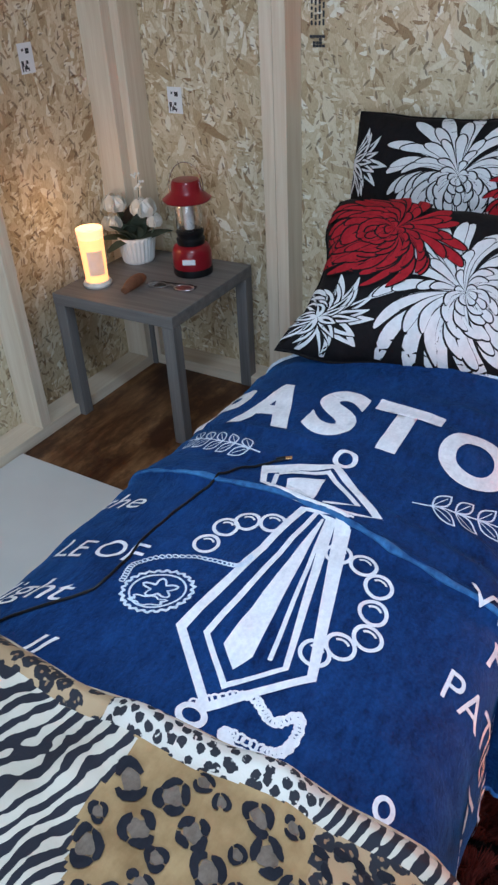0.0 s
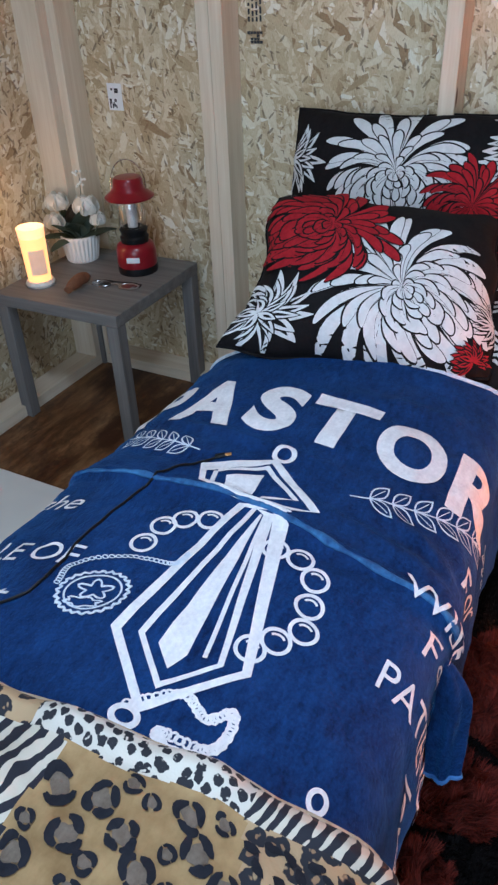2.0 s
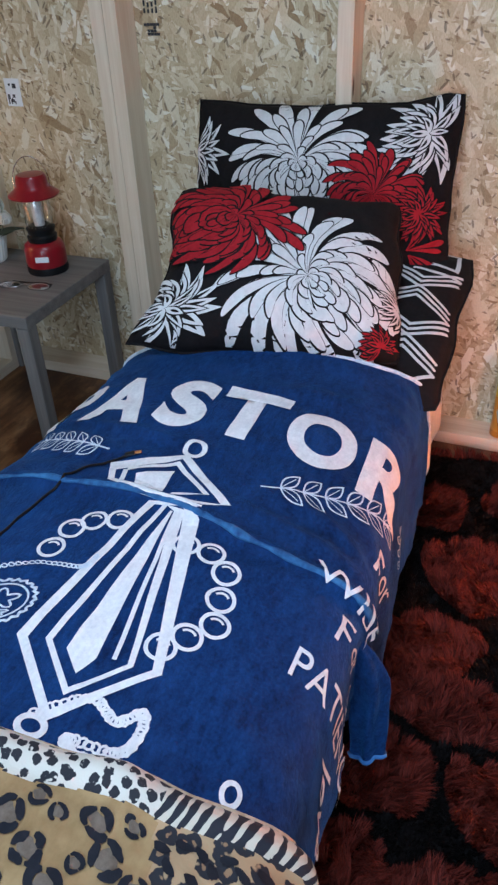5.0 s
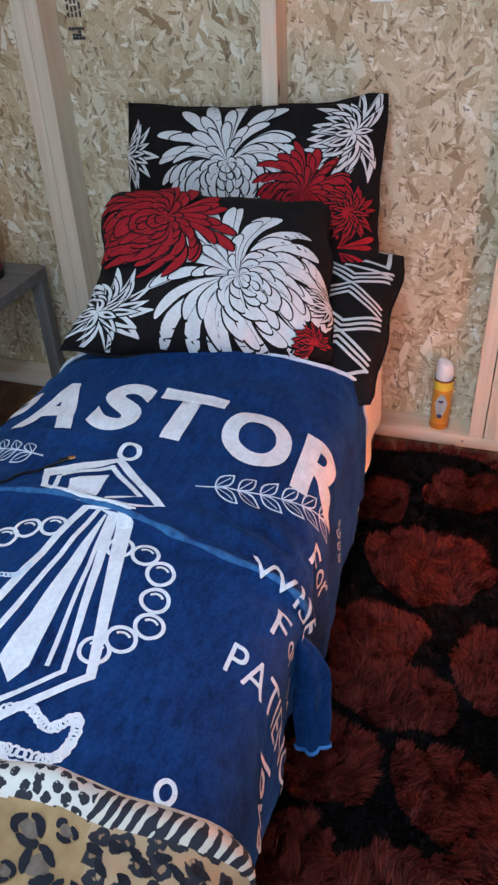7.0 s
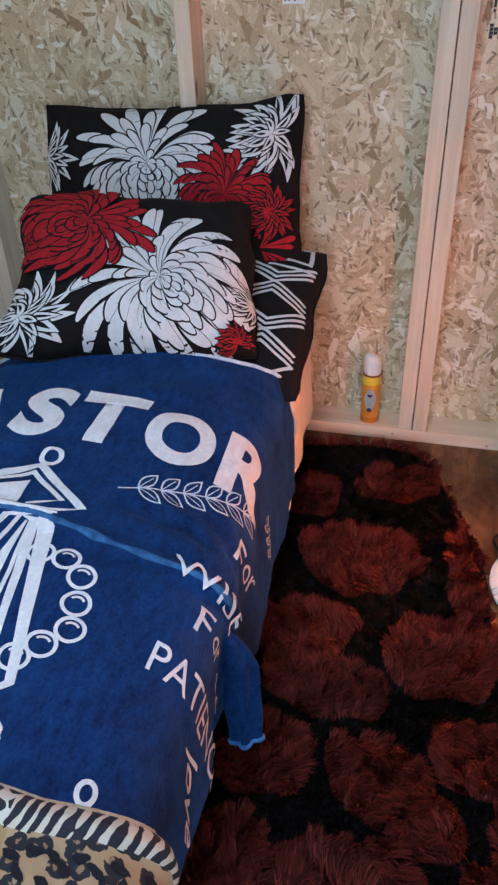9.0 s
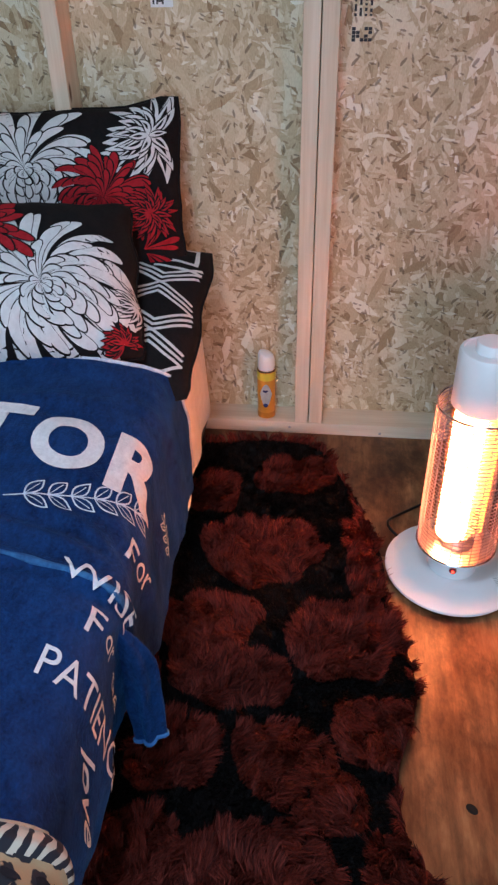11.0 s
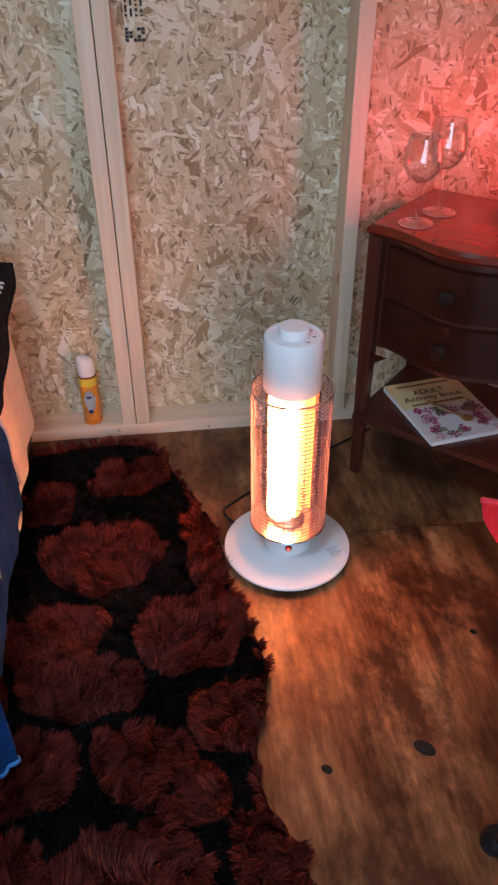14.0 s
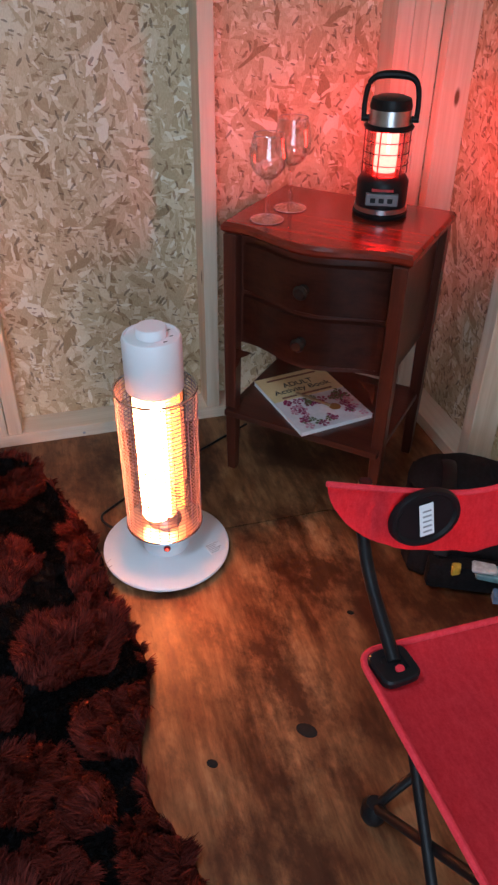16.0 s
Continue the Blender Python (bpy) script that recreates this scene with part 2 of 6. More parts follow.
def zebra_material():
    """Black stripes that taper, fork and break, turning steep toward one side."""
    g = Graph("zebra_print", 0.85)
    c = g.coords((1, 1, 1), (0, 0, 0), "UV")
    sep = g.node("SeparateXYZ")
    g.link(c, sep.inputs[0])
    u, v = sep.outputs[0], sep.outputs[1]
    bow = g.math("MULTIPLY", g.math("POWER", g.math("MAXIMUM", g.math("ADD", u, 0.16), 0.0), 1.6), 2.4)
    slow = g.math("MULTIPLY", g.math("SUBTRACT", g.noise(c, 9, 2), 0.5), 0.13)
    p = g.math("ADD", g.math("SUBTRACT", g.math("SUBTRACT", g.math("MULTIPLY", v, 0.80), g.math("MULTIPLY", u, 0.60)), bow), slow)
    wave = g.math("SINE", g.math("MULTIPLY", p, 165.0))
    taper = g.math("MULTIPLY", g.math("SUBTRACT", g.noise(g.coords((12, 22, 1), (0, 0, -0.65), "UV"), 1.5, 2), 0.5), 5.2)
    col = g.ramp(g.math("ADD", g.math("MULTIPLY", g.math("ADD", wave, taper), 0.25), 0.5), (0.515, (0.010, 0.011, 0.02)), (0.54, (0.52, 0.48, 0.40)))
    g.bump(g.noise(c, 220, 3), 0.0012, 0.5)
    return g.base(col)


def leopard_material(name, ground, ground2, middle, size, ring=(0.30, 0.50)):
    """Rosettes: a broken dark ring round a greyish middle."""
    g = Graph(name, 0.85)
    c = g.coords((1, 1, 1), (0, 0, 0.3), "UV")
    warp = g.node("TexNoise", Scale=size * 1.6, Detail=2)
    g.link(c, warp.inputs["Vector"])
    add = g.node("VectorMath")
    add.operation = "MULTIPLY_ADD"
    g.link(warp.outputs["Color"], add.inputs[0])
    add.inputs[1].default_value = (0.5 / size,) * 3
    g.link(c, add.inputs[2])
    v = g.node("TexVoronoi", Scale=size, Randomness=0.75)
    v.voronoi_dimensions = "2D"
    g.link(add.outputs[0], v.inputs["Vector"])
    d = g.math("ADD", v.outputs["Distance"], g.math("MULTIPLY", g.math("SUBTRACT", g.noise(c, size * 2.2, 2), 0.5), 0.34))
    field = g.ramp(g.noise(c, 7, 3), (0.35, ground), (0.65, ground2))
    gap = g.ramp(g.noise(c, size * 1.9, 1), (0.30, (0, 0, 0)), (0.36, (1, 1, 1)))
    dark = g.ramp(d, (ring[0] - 0.03, (0, 0, 0)), (ring[0], (1, 1, 1)), (ring[1], (1, 1, 1)), (ring[1] + 0.03, (0, 0, 0)))
    inner = g.ramp(d, (ring[0] - 0.02, (1, 1, 1)), (ring[0], (0, 0, 0)))
    col = g.mix(inner, field, middle)
    col = g.mix(g.mix(1.0, dark, gap, "MULTIPLY"), col, (0.012, 0.013, 0.02))
    g.bump(g.noise(c, 220, 3), 0.0012, 0.5)
    return g.base(col)


MAT_ZEBRA = zebra_material()
MAT_LEOPARD = cloth_material("tan_print", (0.21, 0.13, 0.056), (0.36, 0.245, 0.118), 34, 0.001)
MAT_ROSETTE = cloth_material("grey_brown_print", (0.105, 0.080, 0.060), (0.18, 0.145, 0.115), 120)
MAT_SPOT = cloth_material("black_spot_print", (0.008, 0.009, 0.014), (0.016, 0.017, 0.024), 120)
MAT_LEOPARD_SMALL = leopard_material("small_leopard_print", (0.30, 0.19, 0.10), (0.42, 0.30, 0.17), (0.25, 0.15, 0.08), 44.0, (0.12, 0.40))
MAT_DALMATIAN = leopard_material("spotted_white_print", (0.48, 0.45, 0.40), (0.58, 0.55, 0.49), (0.012, 0.013, 0.02), 74.0, (-0.3, 0.36))

# ---- building blocks ----


def mesh_object(name, bm, material, parent=None, label="", smooth=False):
    me = bpy.data.meshes.new(name)
    if smooth:
        # crisp folds stay crisp
        bm.normal_update()
        for e in bm.edges:
            e.smooth = e.calc_face_angle(0.0) < 0.75
    bm.to_mesh(me)
    bm.free()
    for m in material if isinstance(material, (list, tuple)) else [material]:
        me.materials.append(m)
    if smooth:
        me.polygons.foreach_set("use_smooth", [True] * len(me.polygons))
    ob = new(name, me)
    if parent is not None:
        ob.parent = parent
    if label:
        ob["label"] = label
    return ob


def part(name, bm, material, parent, label="", smooth=False):
    return mesh_object(name, bm, material, parent, label, smooth)


def thing(name, place, label, category, turn=0.0, group="", kind=""):
    ob = new(name)
    ob.matrix_world = Matrix.Translation(place) @ Matrix.Rotation(radians(turn), 4, "Z")
    return tagged(ob, label, category, group, kind)


def box(bm, lo, hi, bevel=0.0, m=None):
    lo, hi = Vector(lo), Vector(hi)
    mat = Matrix.Translation((lo + hi) / 2) @ Matrix.Diagonal((*(hi - lo), 1))
    r = bmesh.ops.create_cube(bm, size=1.0, matrix=(m @ mat) if m else mat)
    if bevel:
        edges = {e for v in r["verts"] for e in v.link_edges}
        bmesh.ops.bevel(bm, geom=list(edges), offset=bevel, segments=2, profile=0.6, affect="EDGES", clamp_overlap=True)
    return bm


def boxed(lo, hi, bevel=0.0):
    return box(bmesh.new(), lo, hi, bevel)


def lathe(profile, n=40, bm=None, centre=(0, 0, 0), closed=False):
    """A turned shape from (radius, height) pairs."""
    bm = bm or bmesh.new()
    cx, cy, cz = centre
    rings = []
    for r, z in profile:
        if r < 1e-6:
            rings.append([bm.verts.new((cx, cy, cz + z))])
        else:
            rings.append([bm.verts.new((cx + r * math.cos(6.28318 * k / n), cy + r * math.sin(6.28318 * k / n), cz + z)) for k in range(n)])
    pairs = list(zip(rings, rings[1:])) + ([(rings[-1], rings[0])] if closed else [])
    for a, b in pairs:
        for k in range(n):
            j = (k + 1) % n
            if len(a) == 1 and len(b) == 1:
                continue
            if len(a) == 1:
                bm.faces.new((a[0], b[j], b[k]))
            elif len(b) == 1:
                bm.faces.new((a[k], a[j], b[0]))
            else:
                bm.faces.new((a[k], a[j], b[j], b[k]))
    bmesh.ops.recalc_face_normals(bm, faces=bm.faces)
    return bm


def tube(points, radius, bm=None, n=10, squash=1.0, closed=False, radii=None):
    """A swept round bar along points."""
    bm = bm or bmesh.new()
    pts = [Vector(p) for p in points]
    rings = []
    up = Vector((0, 0, 1))
    for k, p in enumerate(pts):
        if closed:
            d = pts[(k + 1) % len(pts)] - pts[k - 1]
        else:
            d = pts[min(k + 1, len(pts) - 1)] - pts[max(k - 1, 0)]
        d.normalize()
        side = d.cross(up if abs(d.z) < 0.95 else Vector((0, 1, 0))).normalized()
        top = side.cross(d).normalized()
        r = radii[k] if radii else radius
        rings.append([bm.verts.new(p + side * r * math.cos(6.28318 * j / n) + top * r * squash * math.sin(6.28318 * j / n)) for j in range(n)])
    pairs = list(zip(rings, rings[1:])) + ([(rings[-1], rings[0])] if closed else [])
    for a, b in pairs:
        for j in range(n):
            i = (j + 1) % n
            bm.faces.new((a[j], a[i], b[i], b[j]))
    if not closed:
        bm.faces.new(rings[0][::-1])
        bm.faces.new(rings[-1])
    bmesh.ops.recalc_face_normals(bm, faces=bm.faces)
    return bm


def curve_through(points, steps=8):
    """Catmull-Rom points through the given ones."""
    p = [Vector(q) for q in points]
    p = [2 * p[0] - p[1]] + p + [2 * p[-1] - p[-2]]
    out = []
    for k in range(1, len(p) - 2):
        for s in range(steps):
            t = s / steps
            a, b, c, d = p[k - 1 : k + 3]
            out.append(0.5 * (2 * b + (c - a) * t + (2 * a - 5 * b + 4 * c - d) * t * t + (3 * b - a - 3 * c + d) * t**3))
    return out + [p[-2]]


# ---- the shell of the room ----
LEFT, RIGHT, TOP = -1.049, 2.065, 2.44
STUD = 0.089
LEFT_FACE, RIGHT_FACE = -0.96, 1.985


def wall(name, lo, hi, material, label):
    return tagged(mesh_object(name, boxed(lo, hi), material), label, "wall", kind="structure")


wall("wall_north", (LEFT - 0.012, 0, 0), (RIGHT + 0.012, 0.014, TOP), MAT_OSB, "bare pale strand board wall between pine studs")
wall("wall_west", (LEFT - 0.014, FRONT_Y, 0), (LEFT, 0, TOP), MAT_OSB_SIDE, "bare tan strand board wall between pine studs")
wall("wall_east", (RIGHT, FRONT_Y, 0), (RIGHT + 0.014, 0, TOP), MAT_OSB_SIDE, "bare strand board wall lit red by a lantern")
# unseen front wall; its opening is only there for the fill lamp
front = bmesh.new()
box(front, (LEFT, FRONT_Y - 0.014, 0), (GAP_X[0], FRONT_Y, TOP))
box(front, (GAP_X[1], FRONT_Y - 0.014, 0), (RIGHT, FRONT_Y, TOP))
box(front, (GAP_X[0], FRONT_Y - 0.014, GAP_Z[1]), (GAP_X[1], FRONT_Y, TOP))
tagged(mesh_object("wall_south", front, MAT_OSB), "plain unseen strand board wall with an opening added for a fill lamp", "wall", kind="structure")
tagged(mesh_object("ceiling", boxed((LEFT, FRONT_Y, TOP), (RIGHT, 0.01, TOP + 0.02)), MAT_OSB), "plain strand board ceiling", "ceiling", kind="structure")
tagged(mesh_object("ground", boxed((-40, -60, -0.25), (40, 40, -0.2)), plain("soil", (0.12, 0.1, 0.07), 0.9)), "bare earth outside the shed", "ground", kind="structure")

floor = tagged(mesh_object("floor", boxed((LEFT - 0.01, FRONT_Y, -0.2), (RIGHT + 0.01, 0.01, -0.018)), MAT_PLY), "plywood sheet floor, stained and knotted", "floor", kind="structure")
for lo, hi in (((LEFT, -2.438), (0.788, 0.0)), ((0.790, -0.589), (RIGHT, 0.0)), ((0.790, -1.808), (RIGHT, -0.592)), ((0.790, -2.438), (RIGHT, -1.811)), ((LEFT, FRONT_Y), (RIGHT, -2.441))):
    part("plywood_sheet", boxed((*lo, -0.018), (*hi, 0.0), 0.0012), MAT_PLY, floor)
for x, y, rx, ry in ((1.31, -1.179, 0.021, 0.014), (1.123, -1.197, 0.011, 0.008), (1.50, -0.93, 0.008, 0.006)):
    b = lathe([(0, 0.0016), (0.8, 0.0014), (1.0, 0.0004), (1.0, -0.002)], 18)
    bmesh.ops.transform(b, matrix=Matrix.Translation((x, y, 0)) @ Matrix.Rotation(-0.7, 4, "Z") @ Matrix.Diagonal((rx, ry, 1, 1)), verts=b.verts)
    part("knot_plug", b, MAT_KNOT, floor, "dark round knot plug", True)


def stud(lo, hi, material=None):
    return tagged(mesh_object("wall_stud", boxed(lo, hi, 0.0025), material or MAT_STUD), "pale pine wall stud with knots", "stud", "wall studs", "structure")


for x0, x1 in ((-0.4745, -0.4365), (-0.4355, -0.3975), (0.167, 0.2055), (0.7495, 0.7880), (0.7905, 0.8285), (1.372, 1.411), (1.861, 1.904), (1.905, 1.945), (1.946, 1.9845), (-0.972, -0.931)):
    stud((x0, -STUD, 0.038), (x1, -0.0005, TOP))
for y0, y1 in ((-0.128, -0.0895), (-0.662, -0.622), (-1.272, -1.232), (-1.90, -1.86), (-2.5, -2.46)):
    stud((LEFT + 0.0005, y0, 0.038), (LEFT_FACE, y1, TOP))
for y0, y1 in ((-0.128, -0.0895), (-0.548, -0.506), (-1.17, -1.13), (-1.78, -1.74), (-2.4, -2.36)):
    stud((RIGHT_FACE, y0, 0.038), (RIGHT - 0.0005, y1, TOP))
tagged(mesh_object("bottom_plate", boxed((LEFT_FACE + 0.001, -STUD, 0.0), (RIGHT_FACE - 0.001, -0.0005, 0.0378), 0.002), MAT_PLATE_X), "pale pine bottom plate along the floor", "plate", "bottom plates", "structure")
tagged(mesh_object("bottom_plate", boxed((LEFT + 0.0005, FRONT_Y + 0.002, 0.0), (LEFT_FACE, -0.0005, 0.0378), 0.002), MAT_PLATE_Y), "pale pine bottom plate along the floor", "plate", "bottom plates", "structure")
tagged(mesh_object("bottom_plate", boxed((RIGHT_FACE, FRONT_Y + 0.002, 0.0), (RIGHT - 0.0005, -0.0005, 0.0378), 0.002), MAT_PLATE_Y), "pale pine bottom plate along the floor", "plate", "bottom plates", "structure")
for k, (x, y, z) in enumerate(((1.0, -STUD, 0.012), (0.735, -STUD, 0.02), (1.30, -STUD, 0.018))):
    b = lathe([(0, 0.001), (0.004, 0.001), (0.0045, -0.002)], 12)
    bmesh.ops.transform(b, matrix=Matrix.Translation((x, y, z)) @ Matrix.Rotation(radians(90), 4, "X"), verts=b.verts)
    tagged(mesh_object("nail_head", b, MAT_STEEL), "small dark nail head in the pine plate", "nail", "nail heads")


def inventory_label(place, turn, w=0.052, h=0.074):
    """A white paper sticker with a printed code."""
    ob = thing("wall_sticker", place, "small white printed sticker on strand board", "sticker", turn, "wall stickers")
    part("paper", boxed((-w / 2, -0.0012, -h / 2), (w / 2, 0, h / 2)), MAT_PAPER, ob)
    rnd = random.Random(4)
    for cx, cz, s, n in ((-0.008, -0.018, 0.026, 6), (0.0, 0.024, 0.026, 4)):
        b = bmesh.new()
        for i in range(n):
            for j in range(n if n == 6 else 2):
                if rnd.random() < 0.65:
                    q = s / n
                    x, z = cx - s / 2 + i * q, cz - s / 2 + j * q
                    box(b, (x, -0.0016, z), (x + q * 0.95, -0.001, z + q * 0.95))
        part("printed_code", b, MAT_INK, ob)
    return ob


inventory_label((-0.826, -0.0005, 0.873), 0)
inventory_label((LEFT + 0.0005, -0.352, 1.024), 90)
inventory_label((0.424, -0.0005, 1.128), 0)


def stencil(x, z0, z1, w):
    """A black printed mill stamp: rows of bars and a square code."""
    ob = thing("mill_stamp", (x, -0.0006, 0), "black printed mill stamp on strand board", "stamp", 0, "mill stamps")
    rnd = random.Random(int(abs(x) * 100))
    for r in range(4):
        b = bmesh.new()
        cx = -w / 2 + w * (r + 0.5) / 4
        z = z0 + 0.05
        while z < z1:
            h = rnd.uniform(0.004, 0.016)
            box(b, (cx - w * 0.06, -0.0005, z), (cx + w * 0.06, 0.0001, z + h))
            z += h + rnd.uniform(0.003, 0.006)
        part("print_row", b, MAT_INK, ob)
    b = bmesh.new()
    for i in range(5):
        for j in range(4):
            if rnd.random() < 0.6:
                q = w / 5
                box(b, (-w / 2 + i * q, -0.0005, z0 + j * q * 0.8), (-w / 2 + (i + 0.9) * q, 0.0001, z0 + (j + 0.9) * q * 0.8))
    part("print_block", b, MAT_INK, ob)


stencil(-0.35, 1.02, 1.35, 0.045)
stencil(0.878, 1.02, 1.35, 0.046)

# ---- the bed ----
BED_TOP, BED_DROP, BED_HALF = 0.520, 0.060, 0.315


def bed_mid(y):
    return 0.136 - 0.042 * y


def bed_profile():
    s, z = [0.315 * k / 40 for k in range(41)], []
    z = [BED_TOP - BED_DROP * (q / BED_HALF) ** 3 for q in s]
    lean = math.degrees(math.atan(BED_DROP * 3 / BED_HALF))

    def go(angle, step):
        s.append(s[-1] + step * math.cos(radians(angle)))
        z.append(z[-1] - step * math.sin(radians(angle)))

    for k in range(17):
        go(lean + (86 - lean) * (k + 0.5) / 17, 0.005)
    while z[-1] > 0.035:
        go(87, 0.005)
    s, z = np.array(s), np.array(z)
    return np.r_[0, np.cumsum(np.hypot(np.diff(s), np.diff(z)))], s, z


ARC, ARC_S, ARC_Z = bed_profile()
RIDGE_A = (-0.6, -0.25, -0.13, -0.024, 0.07, 0.18, 0.32, 0.5)
RIDGE_Y = (-1.13, -1.146, -1.154, -1.138, -1.148, -1.172, -1.170, -1.15)


def cloth_height(a, y):
    """Folds and creases of the blanket, in metres off its body."""
    h = 0.006 * noise.noise(Vector((a * 5, y * 5, 1.3))) + 0.0025 * noise.noise(Vector((a * 17, y * 17, 4.1)))
    d = y - float(np.interp(a, RIDGE_A, RIDGE_Y))
    h += 0.010 * math.exp(-((d / 0.010) ** 2)) + 0.007 * math.exp(-((d - 0.03) / 0.03) ** 2)
    h += 0.006 * math.exp(-(((y + 1.0) + 0.10 * (a - 0.05)) / 0.012) ** 2) * math.exp(-((a + 0.1) / 0.22) ** 2)
    h += 0.006 * math.exp(-(((y + 0.80) - 0.25 * a) / 0.02) ** 2) * math.exp(-((a - 0.2) / 0.2) ** 2)
    h += 0.0070 * abs(noise.noise(Vector((a * 6 + y * 3, y * 11, 8.0)))) + 0.0030 * abs(noise.noise(Vector((a * 22, y * 30, 2.0))))
    # creases that run out from the gathered fold
    for turn, long, tall in ((2.62, 0.30, 0.008), (2.90, 0.42, 0.007), (3.32, 0.30, 0.006), (3.75, 0.22, 0.006), (2.25, 0.22, 0.007)):
        along = (a - 0.45) * math.cos(turn) + (y + 1.17) * math.sin(turn)
        beside = -(a - 0.45) * math.sin(turn) + (y + 1.17) * math.cos(turn) + 0.012 * math.sin(along * 14)
        if 0 < along < long:
            h += tall * math.sin(math.pi * along / long) * math.exp(-((beside / 0.013) ** 2))
    h += 0.005 * noise.noise(Vector((a * 3, y * 24, 6.0))) * min(1.0, max(0.0, (y + 1.15) / 0.1))
    if abs(a) > 0.38:
        w = min(1.0, (abs(a) - 0.38) / 0.15)
        h += w * (0.007 * math.sin(y * 17 + 2.0 * noise.noise(Vector((y * 3, a * 2, 0)))) + 0.004 * math.sin(y * 39 + a * 6))
    return h


def bed_point(a, y, off=0.0):
    """A place on the blanket: a along its cross-section from the middle line, y along the bed."""
    q = abs(a)
    s, z = float(np.interp(q, ARC, ARC_S)), float(np.interp(q, ARC, ARC_Z))
    s1, z1 = float(np.interp(q + 0.006, ARC, ARC_S)), float(np.interp(q + 0.006, ARC, ARC_Z))
    s0, z0 = float(np.interp(max(q - 0.006, 0), ARC, ARC_S)), float(np.interp(max(q - 0.006, 0), ARC, ARC_Z))
    d = Vector((s1 - s0, 0, z1 - z0)).normalized()
    n = Vector((-d.z, 0, d.x))
    h = cloth_height(a, y) + off
    sign = 1 if a >= 0 else -1
    if a < 0:
        s -= 0.24 * max(0.0, s - 0.17) * min(1.0, max(0.0, (y + 1.25) / 0.4))
    # toward the foot the hanging cloth draws in under the mattress
    tuck = 0.28 * max(0.0, 0.27 - z) * min(1.0, max(0.0, (-0.95 - y) / 0.25))
    return Vector((bed_mid(y) + sign * (s + n.x * h - tuck), y, z + n.z * h))


def sheet(rows, columns, place, colour_of=None, bm=None):
    """A grid of quads from place(i, j); its UV is what place gives second."""
    bm = bm or bmesh.new()
    uv = bm.loops.layers.uv.verify()
    grid = [[None] * columns for _ in range(rows)]
    flat = {}
    for i in range(rows):
        for j in range(columns):
            p, q = place(i / (rows - 1), j / (columns - 1))
            grid[i][j] = bm.verts.new(p)
            flat[grid[i][j]] = q
    for i in range(rows - 1):
        for j in range(columns - 1):
            f = bm.faces.new((grid[i][j], grid[i][j + 1], grid[i + 1][j + 1], grid[i + 1][j]))
            f.smooth = True
            for loop in f.loops:
                loop[uv].uv = flat[loop.vert]
            if colour_of:
                c = f.calc_center_median()
                q = [sum(flat[v][k] for v in f.verts) / 4 for k in (0, 1)]
                f.material_index = colour_of(*q)
    return bm


def draped(name, polygons, place, parent, material, off=0.0022, cut=0.016, label=""):
    """Flat printed shapes, given as outlines in cloth coordinates, laid on a curved cloth."""
    bm = bmesh.new()
    for poly in polygons:
        vs = [bm.verts.new((u, v, 0)) for u, v in poly]
        bm.faces.new(vs)
    bmesh.ops.triangulate(bm, faces=bm.faces)
    for _ in range(3):
        long = [e for e in bm.edges if e.calc_length() > cut]
        if not long:
            break
        bmesh.ops.subdivide_edges(bm, edges=long, cuts=1)
        bmesh.ops.triangulate(bm, faces=[f for f in bm.faces if len(f.verts) > 3])
    for v in bm.verts:
        v.co = place(v.co.x, v.co.y, off)
    return part(name, bm, material, parent, label)


def ribbon(points, width, closed=False):
    """Quads along a line of given width."""
    p = [Vector(q).to_2d() for q in points]
    n, out, sides = len(p), [], []
    for k in range(n):
        a, b = (p[k - 1], p[(k + 1) % n]) if closed else (p[max(k - 1, 0)], p[min(k + 1, n - 1)])
        d = (b - a).normalized()
        nrm = Vector((-d.y, d.x))
        d1 = (p[k] - p[k - 1]).normalized() if closed or k else d
        miter = 1 / max(0.45, abs(nrm.dot(Vector((-d1.y, d1.x)))))
        sides.append((p[k] + nrm * width / 2 * miter, p[k] - nrm * width / 2 * miter))
    for k in range(n if closed else n - 1):
        a, b = sides[k], sides[(k + 1) % n]
        out.append([tuple(a[0]), tuple(a[1]), tuple(b[1]), tuple(b[0])])
    return out


def ring(cx, cy, rx, ry=None, turn=0.0, n=28, wave=0.0, waves=0):
    ry = ry or rx
    out = []
    for k in range(n):
        t = 6.28318 * k / n
        r = 1 + wave * math.sin(waves * t)
        x, y = rx * r * math.cos(t), ry * r * math.sin(t)
        out.append((cx + x * math.cos(turn) - y * math.sin(turn), cy + x * math.sin(turn) + y * math.cos(turn)))
    return out


